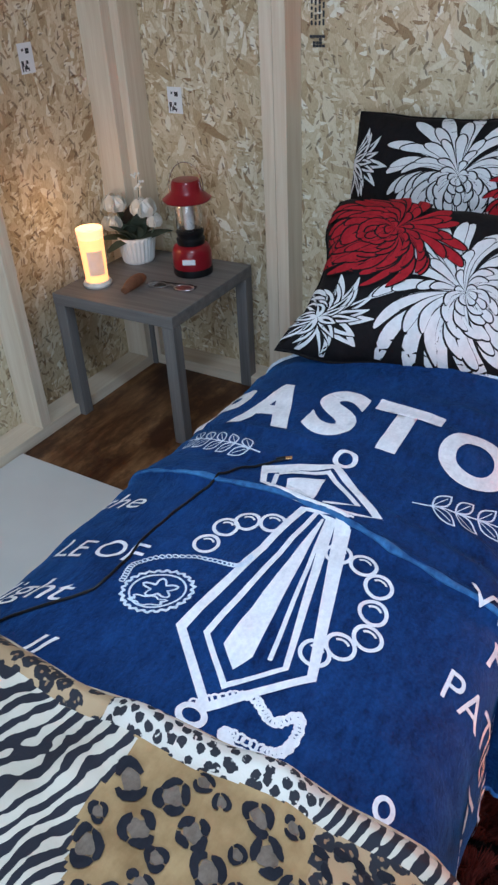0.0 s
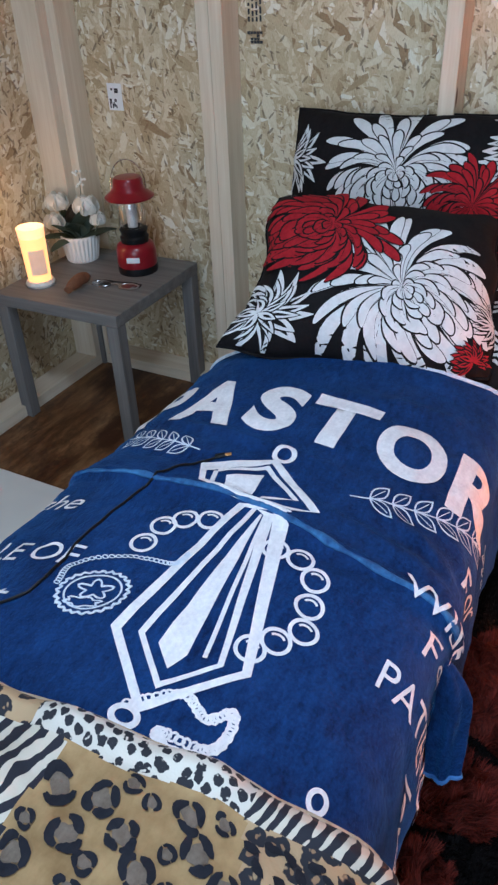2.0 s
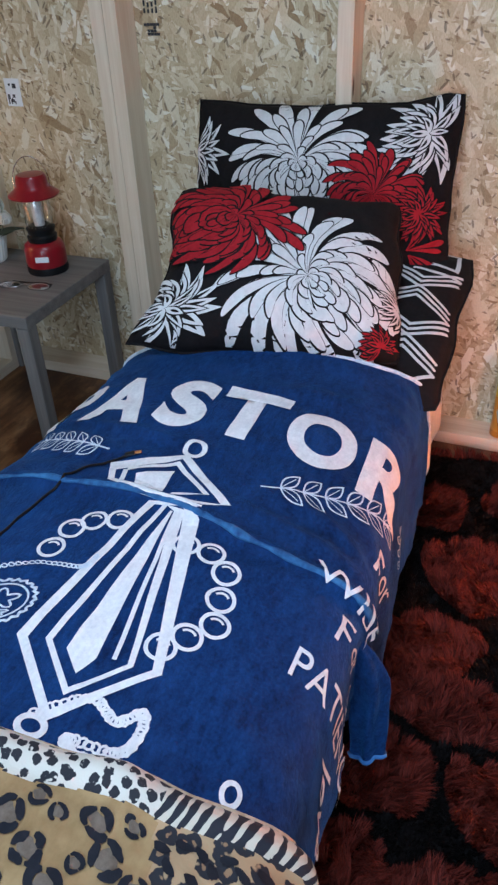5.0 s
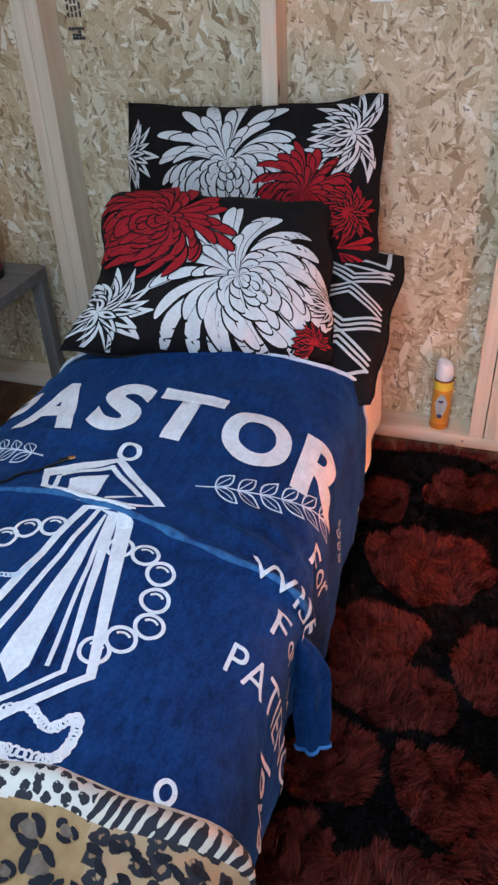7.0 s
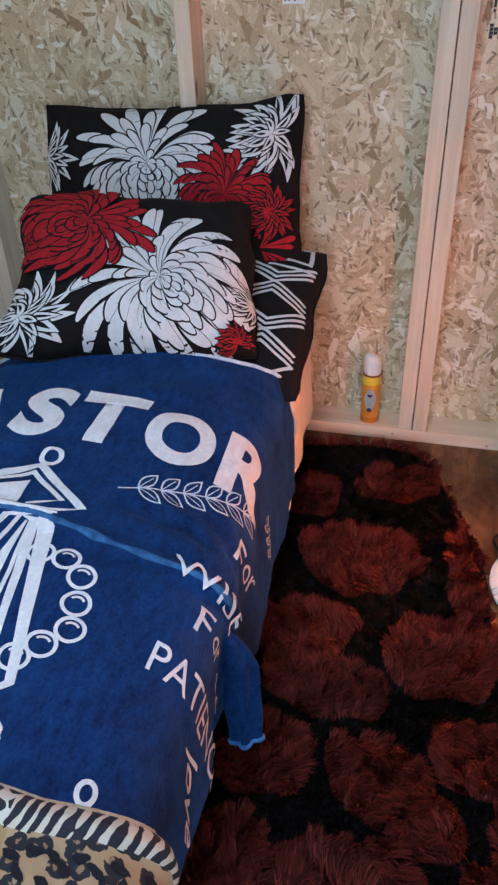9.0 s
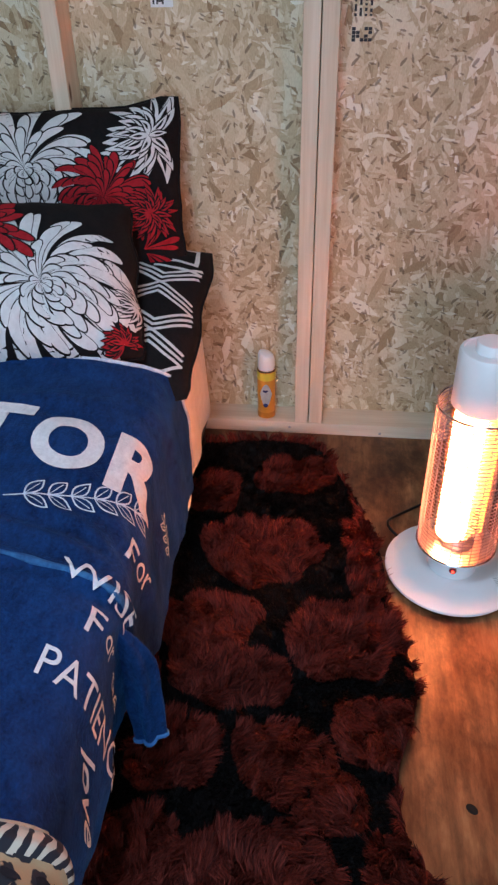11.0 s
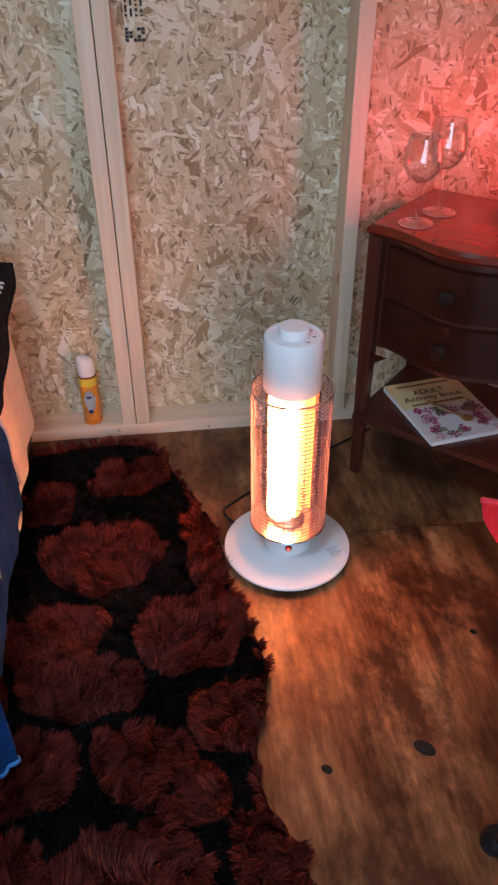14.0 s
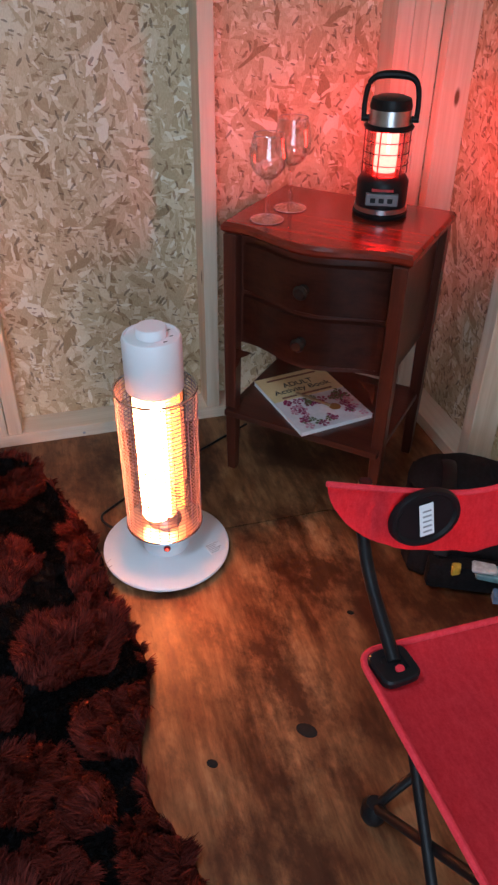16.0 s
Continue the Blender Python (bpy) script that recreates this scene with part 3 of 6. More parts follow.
def letters(name, text, parent, place, left, bottom, width, height, material, turn=0.0, bold=0.0, shear=0.0, off=0.0024, cut=0.016):
    """Words in the built-in typeface, fitted into a box and laid on a cloth or a face."""
    cu = bpy.data.curves.new("words", "FONT")
    cu.body, cu.offset, cu.shear, cu.resolution_u = text, bold, shear, 8
    tmp = new("words", cu)
    me = bpy.data.meshes.new_from_object(tmp.evaluated_get(bpy.context.evaluated_depsgraph_get()))
    bm = bmesh.new()
    bm.from_mesh(me)
    bpy.data.objects.remove(tmp)
    bpy.data.curves.remove(cu)
    bpy.data.meshes.remove(me)
    xs, ys = [v.co.x for v in bm.verts], [v.co.y for v in bm.verts]
    x0, y0, w, h = min(xs), min(ys), max(xs) - min(xs), max(ys) - min(ys)
    for v in bm.verts:
        v.co = Vector(((v.co.x - x0) / w * width, (v.co.y - y0) / h * height, 0))
    bmesh.ops.remove_doubles(bm, verts=bm.verts, dist=1e-5)
    for _ in range(3):
        long = [e for e in bm.edges if e.calc_length() > cut]
        if not long:
            break
        bmesh.ops.subdivide_edges(bm, edges=long, cuts=1)
        bmesh.ops.triangulate(bm, faces=[f for f in bm.faces if len(f.verts) > 3])
    c, s = math.cos(turn), math.sin(turn)
    for v in bm.verts:
        x, y = v.co.x, v.co.y
        v.co = place(left + x * c - y * s, bottom + x * s + y * c, off)
    return part(name, bm, material, parent)


# base and mattress
bed_base = thing("bed", (0.18, -1.0, 0), "low black steel bed frame under a mattress", "bed")
part("side_rail", boxed((-0.34, -0.98, 0.06), (-0.30, 0.86, 0.16), 0.004), MAT_TUBE, bed_base)
part("side_rail", boxed((0.28, -0.98, 0.06), (0.32, 0.86, 0.16), 0.004), MAT_TUBE, bed_base)
part("slat_board", boxed((-0.30, -0.98, 0.14), (0.28, 0.86, 0.16), 0.004), MAT_BLACK, bed_base)
for x in (-0.32, 0.30):
    for y in (-0.94, 0.82):
        part("leg", lathe([(0, 0), (0.018, 0), (0.018, 0.06), (0, 0.06)], 14, None, (x, y, 0)), MAT_TUBE, bed_base)

mattress = bmesh.new()
box(mattress, (-0.275, -2.02, 0.1605), (0.325, -0.095, 0.42), 0.05)
bmesh.ops.subdivide_edges(mattress, edges=[e for e in mattress.edges if e.calc_length() > 0.3], cuts=12)
for v in mattress.verts:
    v.co.x += bed_mid(v.co.y) + 0.004 * math.sin(v.co.y * 9) * (1 if v.co.x > 0.2 else 0)
mattress = tagged(mesh_object("mattress", mattress, MAT_MATTRESS, smooth=True), "white cloth mattress on a low bed base", "mattress")
b = tube([(bed_mid(y) + 0.322, y, 0.36 + 0.004 * math.sin(y * 20)) for y in np.linspace(-1.9, -0.15, 30)], 0.006)
part("piping", b, MAT_MATTRESS, mattress, smooth=True)
# the hanging sheet beside the pillows
b = sheet(14, 24, lambda i, j: ((lambda y, z: Vector((bed_mid(y) + float(np.interp(-z, -ARC_Z, ARC_S)) - 0.020 + 0.007 * math.sin(y * 31) * (1 - z / 0.5) + 0.008, y, z)))(-0.66 + 0.55 * j, 0.445 - 0.35 * i), (j, i)))
tagged(mesh_object("bed_sheet", b, MAT_MATTRESS), "white bed sheet hanging over the mattress side", "sheet")


# blanket
# lighter blue that paints the highlight along the raised fold
MAT_FOLD_LIT = cloth_material("lit_blue_fold", (0.008, 0.028, 0.11), (0.06, 0.19, 0.42), 90, 0.006, 0.4, (0.2, 0.55, 1.0))


def blanket_edge(a):
    return float(np.interp(a, (-0.7, -0.3, -0.12, 0.02, 0.14, 0.26, 0.34, 0.42, 0.50, 0.60, 0.70), (-0.66, -0.665, -0.655, -0.632, -0.616, -0.588, -0.557, -0.525, -0.505, -0.480, -0.455)))


A_LEFT, A_RIGHT, FOOT = -0.66, 0.66, -2.06


def blanket_place(i, j):
    a = A_LEFT + (A_RIGHT - A_LEFT) * j
    y = blanket_edge(a) + (FOOT - blanket_edge(a)) * i
    return bed_point(a, y), (a, y)


blanket = tagged(mesh_object("blanket", sheet(200, 130, blanket_place), MAT_BLUE), "dark blue plush blanket with a white printed design, on the bed", "blanket")
edge = [bed_point(a, blanket_edge(a), 0.002) for a in np.linspace(A_LEFT, A_RIGHT, 70)]
part("edge_binding", tube(edge, 0.0045, n=8), MAT_LINE, blanket, "pale stitched edge", True)
fold = [bed_point(a, float(np.interp(a, RIDGE_A, RIDGE_Y)) - 0.004, -0.0015) for a in np.linspace(-0.34, 0.40, 50)]
part("raised_fold", tube(fold, 0.005, n=10, squash=0.8, radii=[(0.0025 + 0.0030 * min(1, k / 14)) * (1 + 0.9 * noise.noise(Vector((k * 0.37, 2, 0)))) for k in range(50)]), MAT_FOLD_LIT, blanket, "raised fold with its highlight painted in lighter blue", True)
flap = curve_through([(0.535, -1.178, 0.375), (0.549, -1.176, 0.345), (0.560, -1.174, 0.30), (0.566, -1.172, 0.25), (0.568, -1.178, 0.18), (0.572, -1.180, 0.108)], 8)
b = bmesh.new()
rows = []
for k, p in enumerate(flap):
    t = k / (len(flap) - 1)
    wide = 0.010 + 0.019 * min(1.0, t * 2.2) - 0.010 * max(0.0, t - 0.6)
    line = []
    for j in range(32):
        q = 6.28318 * j / 32
        r = wide * (1 + 0.26 * math.sin(5 * q + 2.5 * t) * (0.3 + 0.5 * t) + 0.14 * noise.noise(Vector((math.cos(q) * 1.4, math.sin(q) * 1.4, t * 5))))
        line.append(b.verts.new((p.x + r * math.cos(q), p.y + 0.75 * r * math.sin(q), p.z + 0.010 * t * math.cos(q))))
    rows.append(line)
for a, c in zip(rows, rows[1:]):
    for k in range(32):
        b.faces.new((a[k], a[(k + 1) % 32], c[(k + 1) % 32], c[k]))
tip = [v.co.copy() for v in rows[-1]]
bmesh.ops.recalc_face_normals(b, faces=b.faces)
bmesh.ops.solidify(b, geom=b.faces[:], thickness=0.004)
part("hanging_fold", b, MAT_BLUE, blanket, "gathered fold hanging at the side", True)
part("fold_hem", tube(tip, 0.0042, n=8, closed=True), MAT_BLUE_EDGE, blanket, "light blue hem of the fold", True)

for ch, x, y, w, h in (("P", -0.350, -0.975, 0.105, 0.155), ("A", -0.238, -0.974, 0.140, 0.158), ("S", -0.084, -0.962, 0.094, 0.16), ("T", 0.020, -0.958, 0.126, 0.157), ("O", 0.160, -0.962, 0.125, 0.152), ("R", 0.303, -0.968, 0.115, 0.165)):
    letters("printed_letter", ch, blanket, bed_point, x, y, w, h, MAT_PRINT, 0.0, 0.045)
for word, x, y, w, h, turn, slant in (("the", -0.335, -1.252, 0.100, 0.040, 0.0, 0.3), ("LE", -0.312, -1.386, 0.070, 0.042, 0.0, 0.15), ("OF", -0.226, -1.382, 0.086, 0.042, 0.08, 0.15), ("light", -0.345, -1.508, 0.155, 0.060, 0.10, 0.4), ("ll", -0.190, -1.566, 0.045, 0.030, 0.1, 0.4),
                                      ("F", 0.375, -1.080, 0.032, 0.046, -0.1, 0), ("or", 0.428, -1.070, 0.075, 0.030, 0.3, 0), ("F", 0.348, -1.250, 0.030, 0.040, 0.0, 0), ("or", 0.392, -1.246, 0.045, 0.026, 0.0, 0),
                                      ("the", 0.462, -1.256, 0.075, 0.036, 0.0, 0), ("PATIENCE", 0.306, -1.345, 0.262, 0.048, -0.06, 0)):
    letters("printed_word", word, blanket, bed_point, x, y, w, h, MAT_PRINT, turn, 0.0, slant)
letters("printed_word", "WISE", blanket, bed_point, 0.290, -1.190, 0.152, 0.037, MAT_PRINT, 0.04, off=0.006)


def print_lines(name, lines, material=MAT_PRINT, off=0.0022):
    quads = []
    for pts, w, closed in lines:
        quads += ribbon(pts, w, closed)
    return draped(name, quads, bed_point, blanket, material, off)


# the stole with its knot, ring, beads, medal and rosary
print_lines("stole_print", [([(-0.017, -1.443), (0.024, -1.158), (0.090, -1.150), (0.164, -1.429), (0.075, -1.529)], 0.012, True),
                            ([(0.019, -1.437), (0.047, -1.158), (0.073, -1.163), (0.131, -1.434), (0.079, -1.494)], 0.0075, True)])
draped("stole_fill_print", [[(0.076, -1.468), (0.046, -1.44), (0.0585, -1.165), (0.0625, -1.165), (0.088, -1.440)]], bed_point, blanket, MAT_PRINT, 0.0017)
print_lines("stole_stripe_print", [([(0.0675, -1.165), (0.109, -1.434)], 0.006, False)])
print_lines("knot_print", [([(-0.078, -1.096), (0.026, -1.036), (0.134, -1.128), (0.062, -1.150), (-0.06, -1.135)], 0.013, True),
                           ([(-0.050, -1.098), (0.022, -1.056), (0.098, -1.118), (0.045, -1.134)], 0.008, False),
                           ([(-0.052, -1.100), (-0.044, -1.130)], 0.008, False)])
draped("knot_fill_print", [[(-0.030, -1.106), (0.024, -1.074), (0.030, -1.135), (-0.020, -1.132)]], bed_point, blanket, MAT_PRINT, 0.0017)
print_lines("ring_print", [(ring(0.033, -1.012, 0.017), 0.009, True)])
for k, (x, y) in enumerate(((-0.072, -1.293), (-0.064, -1.249), (-0.040, -1.224), (-0.002, -1.212), (0.111, -1.224), (0.150, -1.224), (0.182, -1.248), (0.191, -1.291), (0.200, -1.332), (0.175, -1.365), (0.152, -1.394))):
    print_lines("bead_print", [(ring(x, y, 0.0185), 0.0055, True), (ring(x, y, 0.011, n=20)[2:9], 0.0035, False)])
print_lines("medal_print", [(ring(-0.082, -1.405, 0.050, 0.038, 0.5, 90, 0.05, 24), 0.004, True), (ring(-0.082, -1.405, 0.040, 0.030, 0.5, 40), 0.003, True),
                            (ring(-0.082, -1.400, 0.020, 0.013, 0.3, 40, 0.35, 5), 0.003, True), (ring(-0.085, -1.425, 0.024, 0.008, 0.3, 30, 0.2, 6), 0.0025, True)], MAT_LINE)
chain_path = curve_through([(-0.139, -1.411, 0), (-0.140, -1.367, 0), (-0.072, -1.326, 0), (-0.005, -1.317, 0), (0.006, -1.287, 0)], 9)
print_lines("chain_print", [(ring(p.x, p.y, 0.0045, 0.003, n=8), 0.002, True) for p in chain_path], MAT_LINE)
loop_path = curve_through([(0.06, -1.53, 0), (0.11, -1.491, 0), (0.150, -1.505, 0), (0.174, -1.483, 0), (0.180, -1.515, 0), (0.165, -1.537, 0), (0.110, -1.542, 0), (0.125, -1.555, 0), (0.17, -1.55, 0)], 8)
print_lines("rosary_print", [(ring(p.x, p.y, 0.006, 0.0045, k, 9), 0.003, True) for k, p in enumerate(loop_path)], MAT_PRINT)
print_lines("tassel_print", [(ring(0.066, -1.546, 0.016, 0.012), 0.008, True)])
print_lines("bead_print", [(ring(0.295, -1.516, 0.010, 0.013), 0.006, True)])


def sprig(x0, y0, x1, y1, pairs, size):
    """A leafy twig in outline."""
    d = Vector((x1 - x0, y1 - y0))
    u = d.normalized()
    lines = [([(x0 + d.x * t, y0 + d.y * t) for t in np.linspace(0, 1, 8)], 0.003, False)]
    for k in range(pairs):
        for side in (1, -1):
            base = Vector((x0, y0)) + d * (0.12 + 0.84 * k / pairs)
            w = Matrix.Rotation(side * 0.75, 2) @ u
            nrm = Vector((-w.y, w.x))
            leaf = [base + w * size * t + nrm * s * size * 0.24 * math.sin(math.pi * t) for s, ts in ((1, np.linspace(0, 1, 7)), (-1, np.linspace(1, 0, 7)[1:-1])) for t in ts]
            lines.append(([tuple(p) for p in leaf], 0.0028, True))
            lines.append(([tuple(base), tuple(base + w * size * 0.8)], 0.0016, False))
    return lines


print_lines("sprig_print", sprig(0.165, -1.055, 0.415, -0.962, 6, 0.045), MAT_LINE)
print_lines("sprig_print", sprig(-0.108, -1.056, -0.30, -1.030, 5, 0.04), MAT_LINE)
print_lines("sprig_print", sprig(0.60, -0.850, 0.50, -0.835, 3, 0.03), MAT_LINE)
letters("printed_word", "love", blanket, bed_point, 0.415, -1.385, 0.130, 0.040, MAT_PRINT, -0.72, 0.012, 0.7)

# charging cable
path = [bed_point(a, y, 0.0035) for a, y in [(p.x, p.y) for p in curve_through([(-0.072, -1.066, 0), (-0.112, -1.116, 0), (-0.151, -1.197, 0), (-0.166, -1.307, 0), (-0.160, -1.412, 0), (-0.185, -1.465, 0), (-0.278, -1.537, 0), (-0.36, -1.56, 0)], 8)]]
cable = tagged(mesh_object("charging_cable", tube(path, 0.0021, n=8), MAT_BLACK, smooth=True), "thin black charging cable lying on a blue blanket", "cable")
tip = [bed_point(a, y, 0.005) for a, y in ((-0.072, -1.066), (-0.058, -1.057))]
part("plug", tube(tip, 0.005, n=8, squash=0.6), MAT_BLACK, cable)
tip = [bed_point(a, y, 0.005) for a, y in ((-0.058, -1.057), (-0.048, -1.052))]
part("plug_tip", tube(tip, 0.0038, n=8, squash=0.5), MAT_BRASS, cable, "bright metal plug tip")


# animal print throw over the foot
MAT_HEM = cloth_material("beige_hem", (0.30, 0.22, 0.14), (0.5, 0.42, 0.32), 120)
def throw_edge(a):
    return float(np.interp(a, (-0.6, -0.237, -0.161, -0.068, 0.048, 0.12, 0.185, 0.255, 0.325, 0.385, 0.43, 0.6), (-1.55, -1.561, -1.572, -1.578, -1.565, -1.559, -1.546, -1.543, -1.529, -1.514, -1.535, -1.60)))


def throw_place(i, j):
    a = -0.64 + (0.44 + 0.64) * j
    e = throw_edge(a)
    y = e + (FOOT - 0.03 - e) * i**1.3
    lift = 0.020 * min(1.0, (i / 0.05)) ** 0.5 + 0.009 * noise.noise(Vector((a * 9, y * 9, 7))) + 0.004 * noise.noise(Vector((a * 24, y * 20, 3))) + 0.010 * math.exp(-(((e - y) - 0.022) / 0.014) ** 2)
    lift += 0.010 * math.exp(-(((a - 0.02) - 0.35 * (y + 1.6)) / 0.03) ** 2) * min(1, i * 6)
    return bed_point(a, y, lift + 0.004), (a, y)


def throw_zone(a, y):
    if throw_edge(a) - y < 0.046 - 0.04 * abs(a - 0.1):
        return 2 if a < -0.01 else (3 if a < 0.235 else 0)
    return 0 if a < 0.024 + 0.25 * (-1.598 - y) + 0.012 * math.sin(y * 34) else (1 if a < 0.24 + 0.3 * (-1.6 - y) else 2)


def throw_point(a, y, off=0.0):
    """A place on the throw, from its cloth coordinates."""
    e = throw_edge(a)
    i = max(0.0, (y - e) / (FOOT - 0.03 - e)) ** (1 / 1.3)
    p, _ = throw_place(i, (a + 0.64) / 1.08)
    return p + Vector((0.0, -0.3, 1.0)) * off


throw = mesh_object("throw_blanket", sheet(170, 210, throw_place, throw_zone), [MAT_ZEBRA, MAT_LEOPARD, MAT_LEOPARD_SMALL, MAT_DALMATIAN])
tagged(throw, "zebra and leopard print throw over the bed foot", "throw")


def blot(cx, cy, rx, ry, turn, rnd, n=16, rough=0.28):
    """An uneven rounded spot."""
    ph = [rnd.uniform(0, 6.28) for _ in range(3)]
    out = []
    for k in range(n):
        t = 6.28318 * k / n
        r = 1 + rough * (0.5 * math.sin(2 * t + ph[0]) + 0.35 * math.sin(3 * t + ph[1]) + 0.3 * math.sin(5 * t + ph[2]))
        x, y = rx * r * math.cos(t), ry * r * math.sin(t)
        out.append((cx + x * math.cos(turn) - y * math.sin(turn), cy + x * math.sin(turn) + y * math.cos(turn)))
    return out


def rosette(cx, cy, r, rnd):
    """A grey-brown middle and the two or three thick black bows round it."""
    turn = rnd.uniform(-0.9, -0.2)
    long = rnd.uniform(1.0, 1.45)
    bows = []
    count = rnd.choice((2, 3, 3, 4))
    start = rnd.uniform(0, 6.28)
    for k in range(count):
        a0 = start + 6.28318 * k / count
        span = 6.28318 / count * rnd.uniform(0.72, 1.02)
        outer, inner = [], []
        for j in range(8):
            t = a0 + span * j / 7
            end = math.sin(math.pi * (j + 0.6) / 8.2) ** 0.6
            thick = r * rnd.uniform(0.25, 0.33) * end
            m = r * (0.80 + 0.07 * math.sin(3 * t + start))
            for line, d in ((outer, m + thick), (inner, m - thick)):
                x, y = long * d * math.cos(t), d * math.sin(t)
                line.append((cx + x * math.cos(turn) - y * math.sin(turn), cy + x * math.sin(turn) + y * math.cos(turn)))
        bows.append(outer + inner[::-1])
    return blot(cx, cy, r * long * 0.60, r * 0.60, turn, rnd), bows


rnd = random.Random(12)
placed = []
for _ in range(6000):
    a, y = rnd.uniform(-0.02, 0.43), rnd.uniform(-2.0, -1.56)
    r = rnd.choice((0.009, 0.011, 0.014, 0.016, 0.018))
    small = throw_zone(a, y) == 2
    r = 0.0065 if small else r
    if throw_zone(a, y) not in (1, 2) or throw_zone(a - 0.8 * r, y) not in (1, 2) or throw_edge(a) - y < 0.046 + r:
        continue
    if all((a - p) ** 2 + (y - q) ** 2 > (1.12 * (r + w)) ** 2 for p, q, w in placed):
        placed.append((a, y, r))
spots = []
for a, y, r in placed:
    if r < 0.008:
        spots.append(blot(a, y, r * 1.3, r * 0.75, rnd.uniform(-1.2, 0.2), rnd, 12))
    else:
        fill, bows = rosette(a, y, r, rnd)
        draped("rosette_print", [fill], throw_point, throw, MAT_ROSETTE, 0.0016, 0.014)
        draped("rosette_outline", bows, throw_point, throw, MAT_SPOT, 0.0022, 0.014)
small_spots = draped("spot_print", spots, throw_point, throw, MAT_SPOT, 0.0022, 0.014)
small_spots["kind"] = "stuff"
b = tube([bed_point(a, throw_edge(a) + 0.001, 0.005) for a in np.linspace(-0.62, 0.435, 60)], 0.0035, n=8, squash=0.9)
part("rolled_hem", b, MAT_HEM, throw, "rolled tan hem", True)
b = tube([bed_point(0.44, y, 0.012) for y in np.linspace(-1.54, -2.08, 24)], 0.010, n=8)
part("side_hem", b, MAT_HEM, throw, "beige side hem", True)


# ---- pillows ----
class Pillow:
    """A stuffed pillow: its middle plane leans by tilt; u across, v up the plane."""

    def __init__(self, name, centre, tilt, turn, width, height, thick, label, material=None, roll=0.0, pull=0.05, flare=0.0):
        self.m = Matrix.Translation(centre) @ Matrix.Rotation(radians(turn), 4, "Z") @ Matrix.Rotation(radians(tilt), 4, "X") @ Matrix.Rotation(radians(roll), 4, "Z")
        self.w, self.h, self.t, self.pull, self.flare = width / 2, height / 2, thick / 2, pull, flare
        bm = bmesh.new()
        n = 60
        for side in (1, -1):
            sheet(n, n, lambda i, j: (self.raw(j * 2 - 1, i * 2 - 1, side), (j, i)), bm=bm)
        bmesh.ops.remove_doubles(bm, verts=bm.verts, dist=0.0005)
        bmesh.ops.recalc_face_normals(bm, faces=bm.faces)
        self.ob = tagged(mesh_object(name, bm, material or MAT_PILLOW, smooth=True), label, "pillow", "pillows on the bed")
        seam = [self.raw(x, y, 0) for x, y in [(t, 1) for t in np.linspace(-1, 1, 16)[:-1]] + [(1, t) for t in np.linspace(1, -1, 16)[:-1]] + [(t, -1) for t in np.linspace(1, -1, 16)[:-1]] + [(-1, t) for t in np.linspace(-1, 1, 16)[:-1]]]
        part("seam", tube(seam, 0.0035, n=6, closed=True), material or MAT_PILLOW, self.ob, smooth=True)

    def raw(self, x, y, side, off=0.0):
        # corners reach out, sides draw in
        soft = 1 - (0.11 - self.pull) * (abs(x) * abs(y)) ** 5
        px = x * self.w * (1 - 0.035 * (1 - abs(y) ** 2.0)) * soft - self.flare * max(0.0, -x) * max(0.0, -y - 0.1) ** 1.4
        py = y * self.h * (1 - self.pull * (1 - abs(x) ** 2.0)) * soft
        f = max(0.0, (1 - abs(x) ** 3.2)) ** 0.55 * max(0.0, (1 - abs(y) ** 3.2)) ** 0.55
        p = Vector((px, py, 0))
        crease = 0.004 * noise.noise(Vector((px * 11, py * 11, self.w * 9))) + 0.003 * noise.noise(Vector((px * 26, py * 26, 2)))
        rim = max(abs(x), abs(y))
        p.z = side * (self.t * f + crease * min(1, f * 2) + off * (1 + 1.4 * rim**8))
        p.x += 0.014 * noise.noise(Vector((y * 2.6, self.h * 40, 5))) * abs(x)
        p.y += 0.017 * noise.noise(Vector((x * 2.8, self.t * 70, 9))) * abs(y)
        return self.m @ p

    def on(self, u, v, off=0.0):
        """A place on the front, from metres across and up."""
        x, y = max(-0.995, min(0.995, u / self.w)), max(-0.995, min(0.995, v / self.h))
        return self.raw(x, y, 1, off)


pillow_back = Pillow("pillow", (0.152, -0.155, 0.690), 70, 2.3, 0.651, 0.456, 0.17, "black pillow with white and red flowers, propped against the studs", roll=2.0, pull=0.09)
pillow_front = Pillow("pillow", (0.179, -0.4855, 0.6215), 38, 24.8, 0.51, 0.40, 0.19, "black pillow with a large white flower and red flowers, reclining", roll=-7.7, flare=0.095)
pillow_flat = Pillow("pillow", (0.288, -0.345, 0.480), 17, 0, 0.52, 0.52, 0.15, "black pillow with white chevron stripes, lying flat")


def petal(cx, cy, ang, r0, r1, w, bend, n=13, pointed=False):
    """A curling petal: narrow at its base, with a round or a pointed tip."""
    left, right = [], []
    for k in range(n):
        t = 1 - (1 - k / (n - 1)) ** 1.7
        r = r0 + (r1 - r0) * t
        a = ang + bend * t * t
        c = Vector((cx + r * math.cos(a), cy + r * math.sin(a)))
        nrm = Vector((-math.sin(a), math.cos(a)))
        if pointed:
            half = w * max(0.02, math.sin(math.pi * (0.05 + 0.94 * t**0.85))) ** 0.85
        else:
            half = w * (0.08 + 0.92 * min(1.0, t / 0.82) ** 1.25) * math.sqrt(max(0.004, 1 - max(0.0, (t - 0.74) / 0.26) ** 2.2))
        left.append(c + nrm * half)
        right.append(c - nrm * half)
    return [tuple(p) for p in left + right[::-1]]


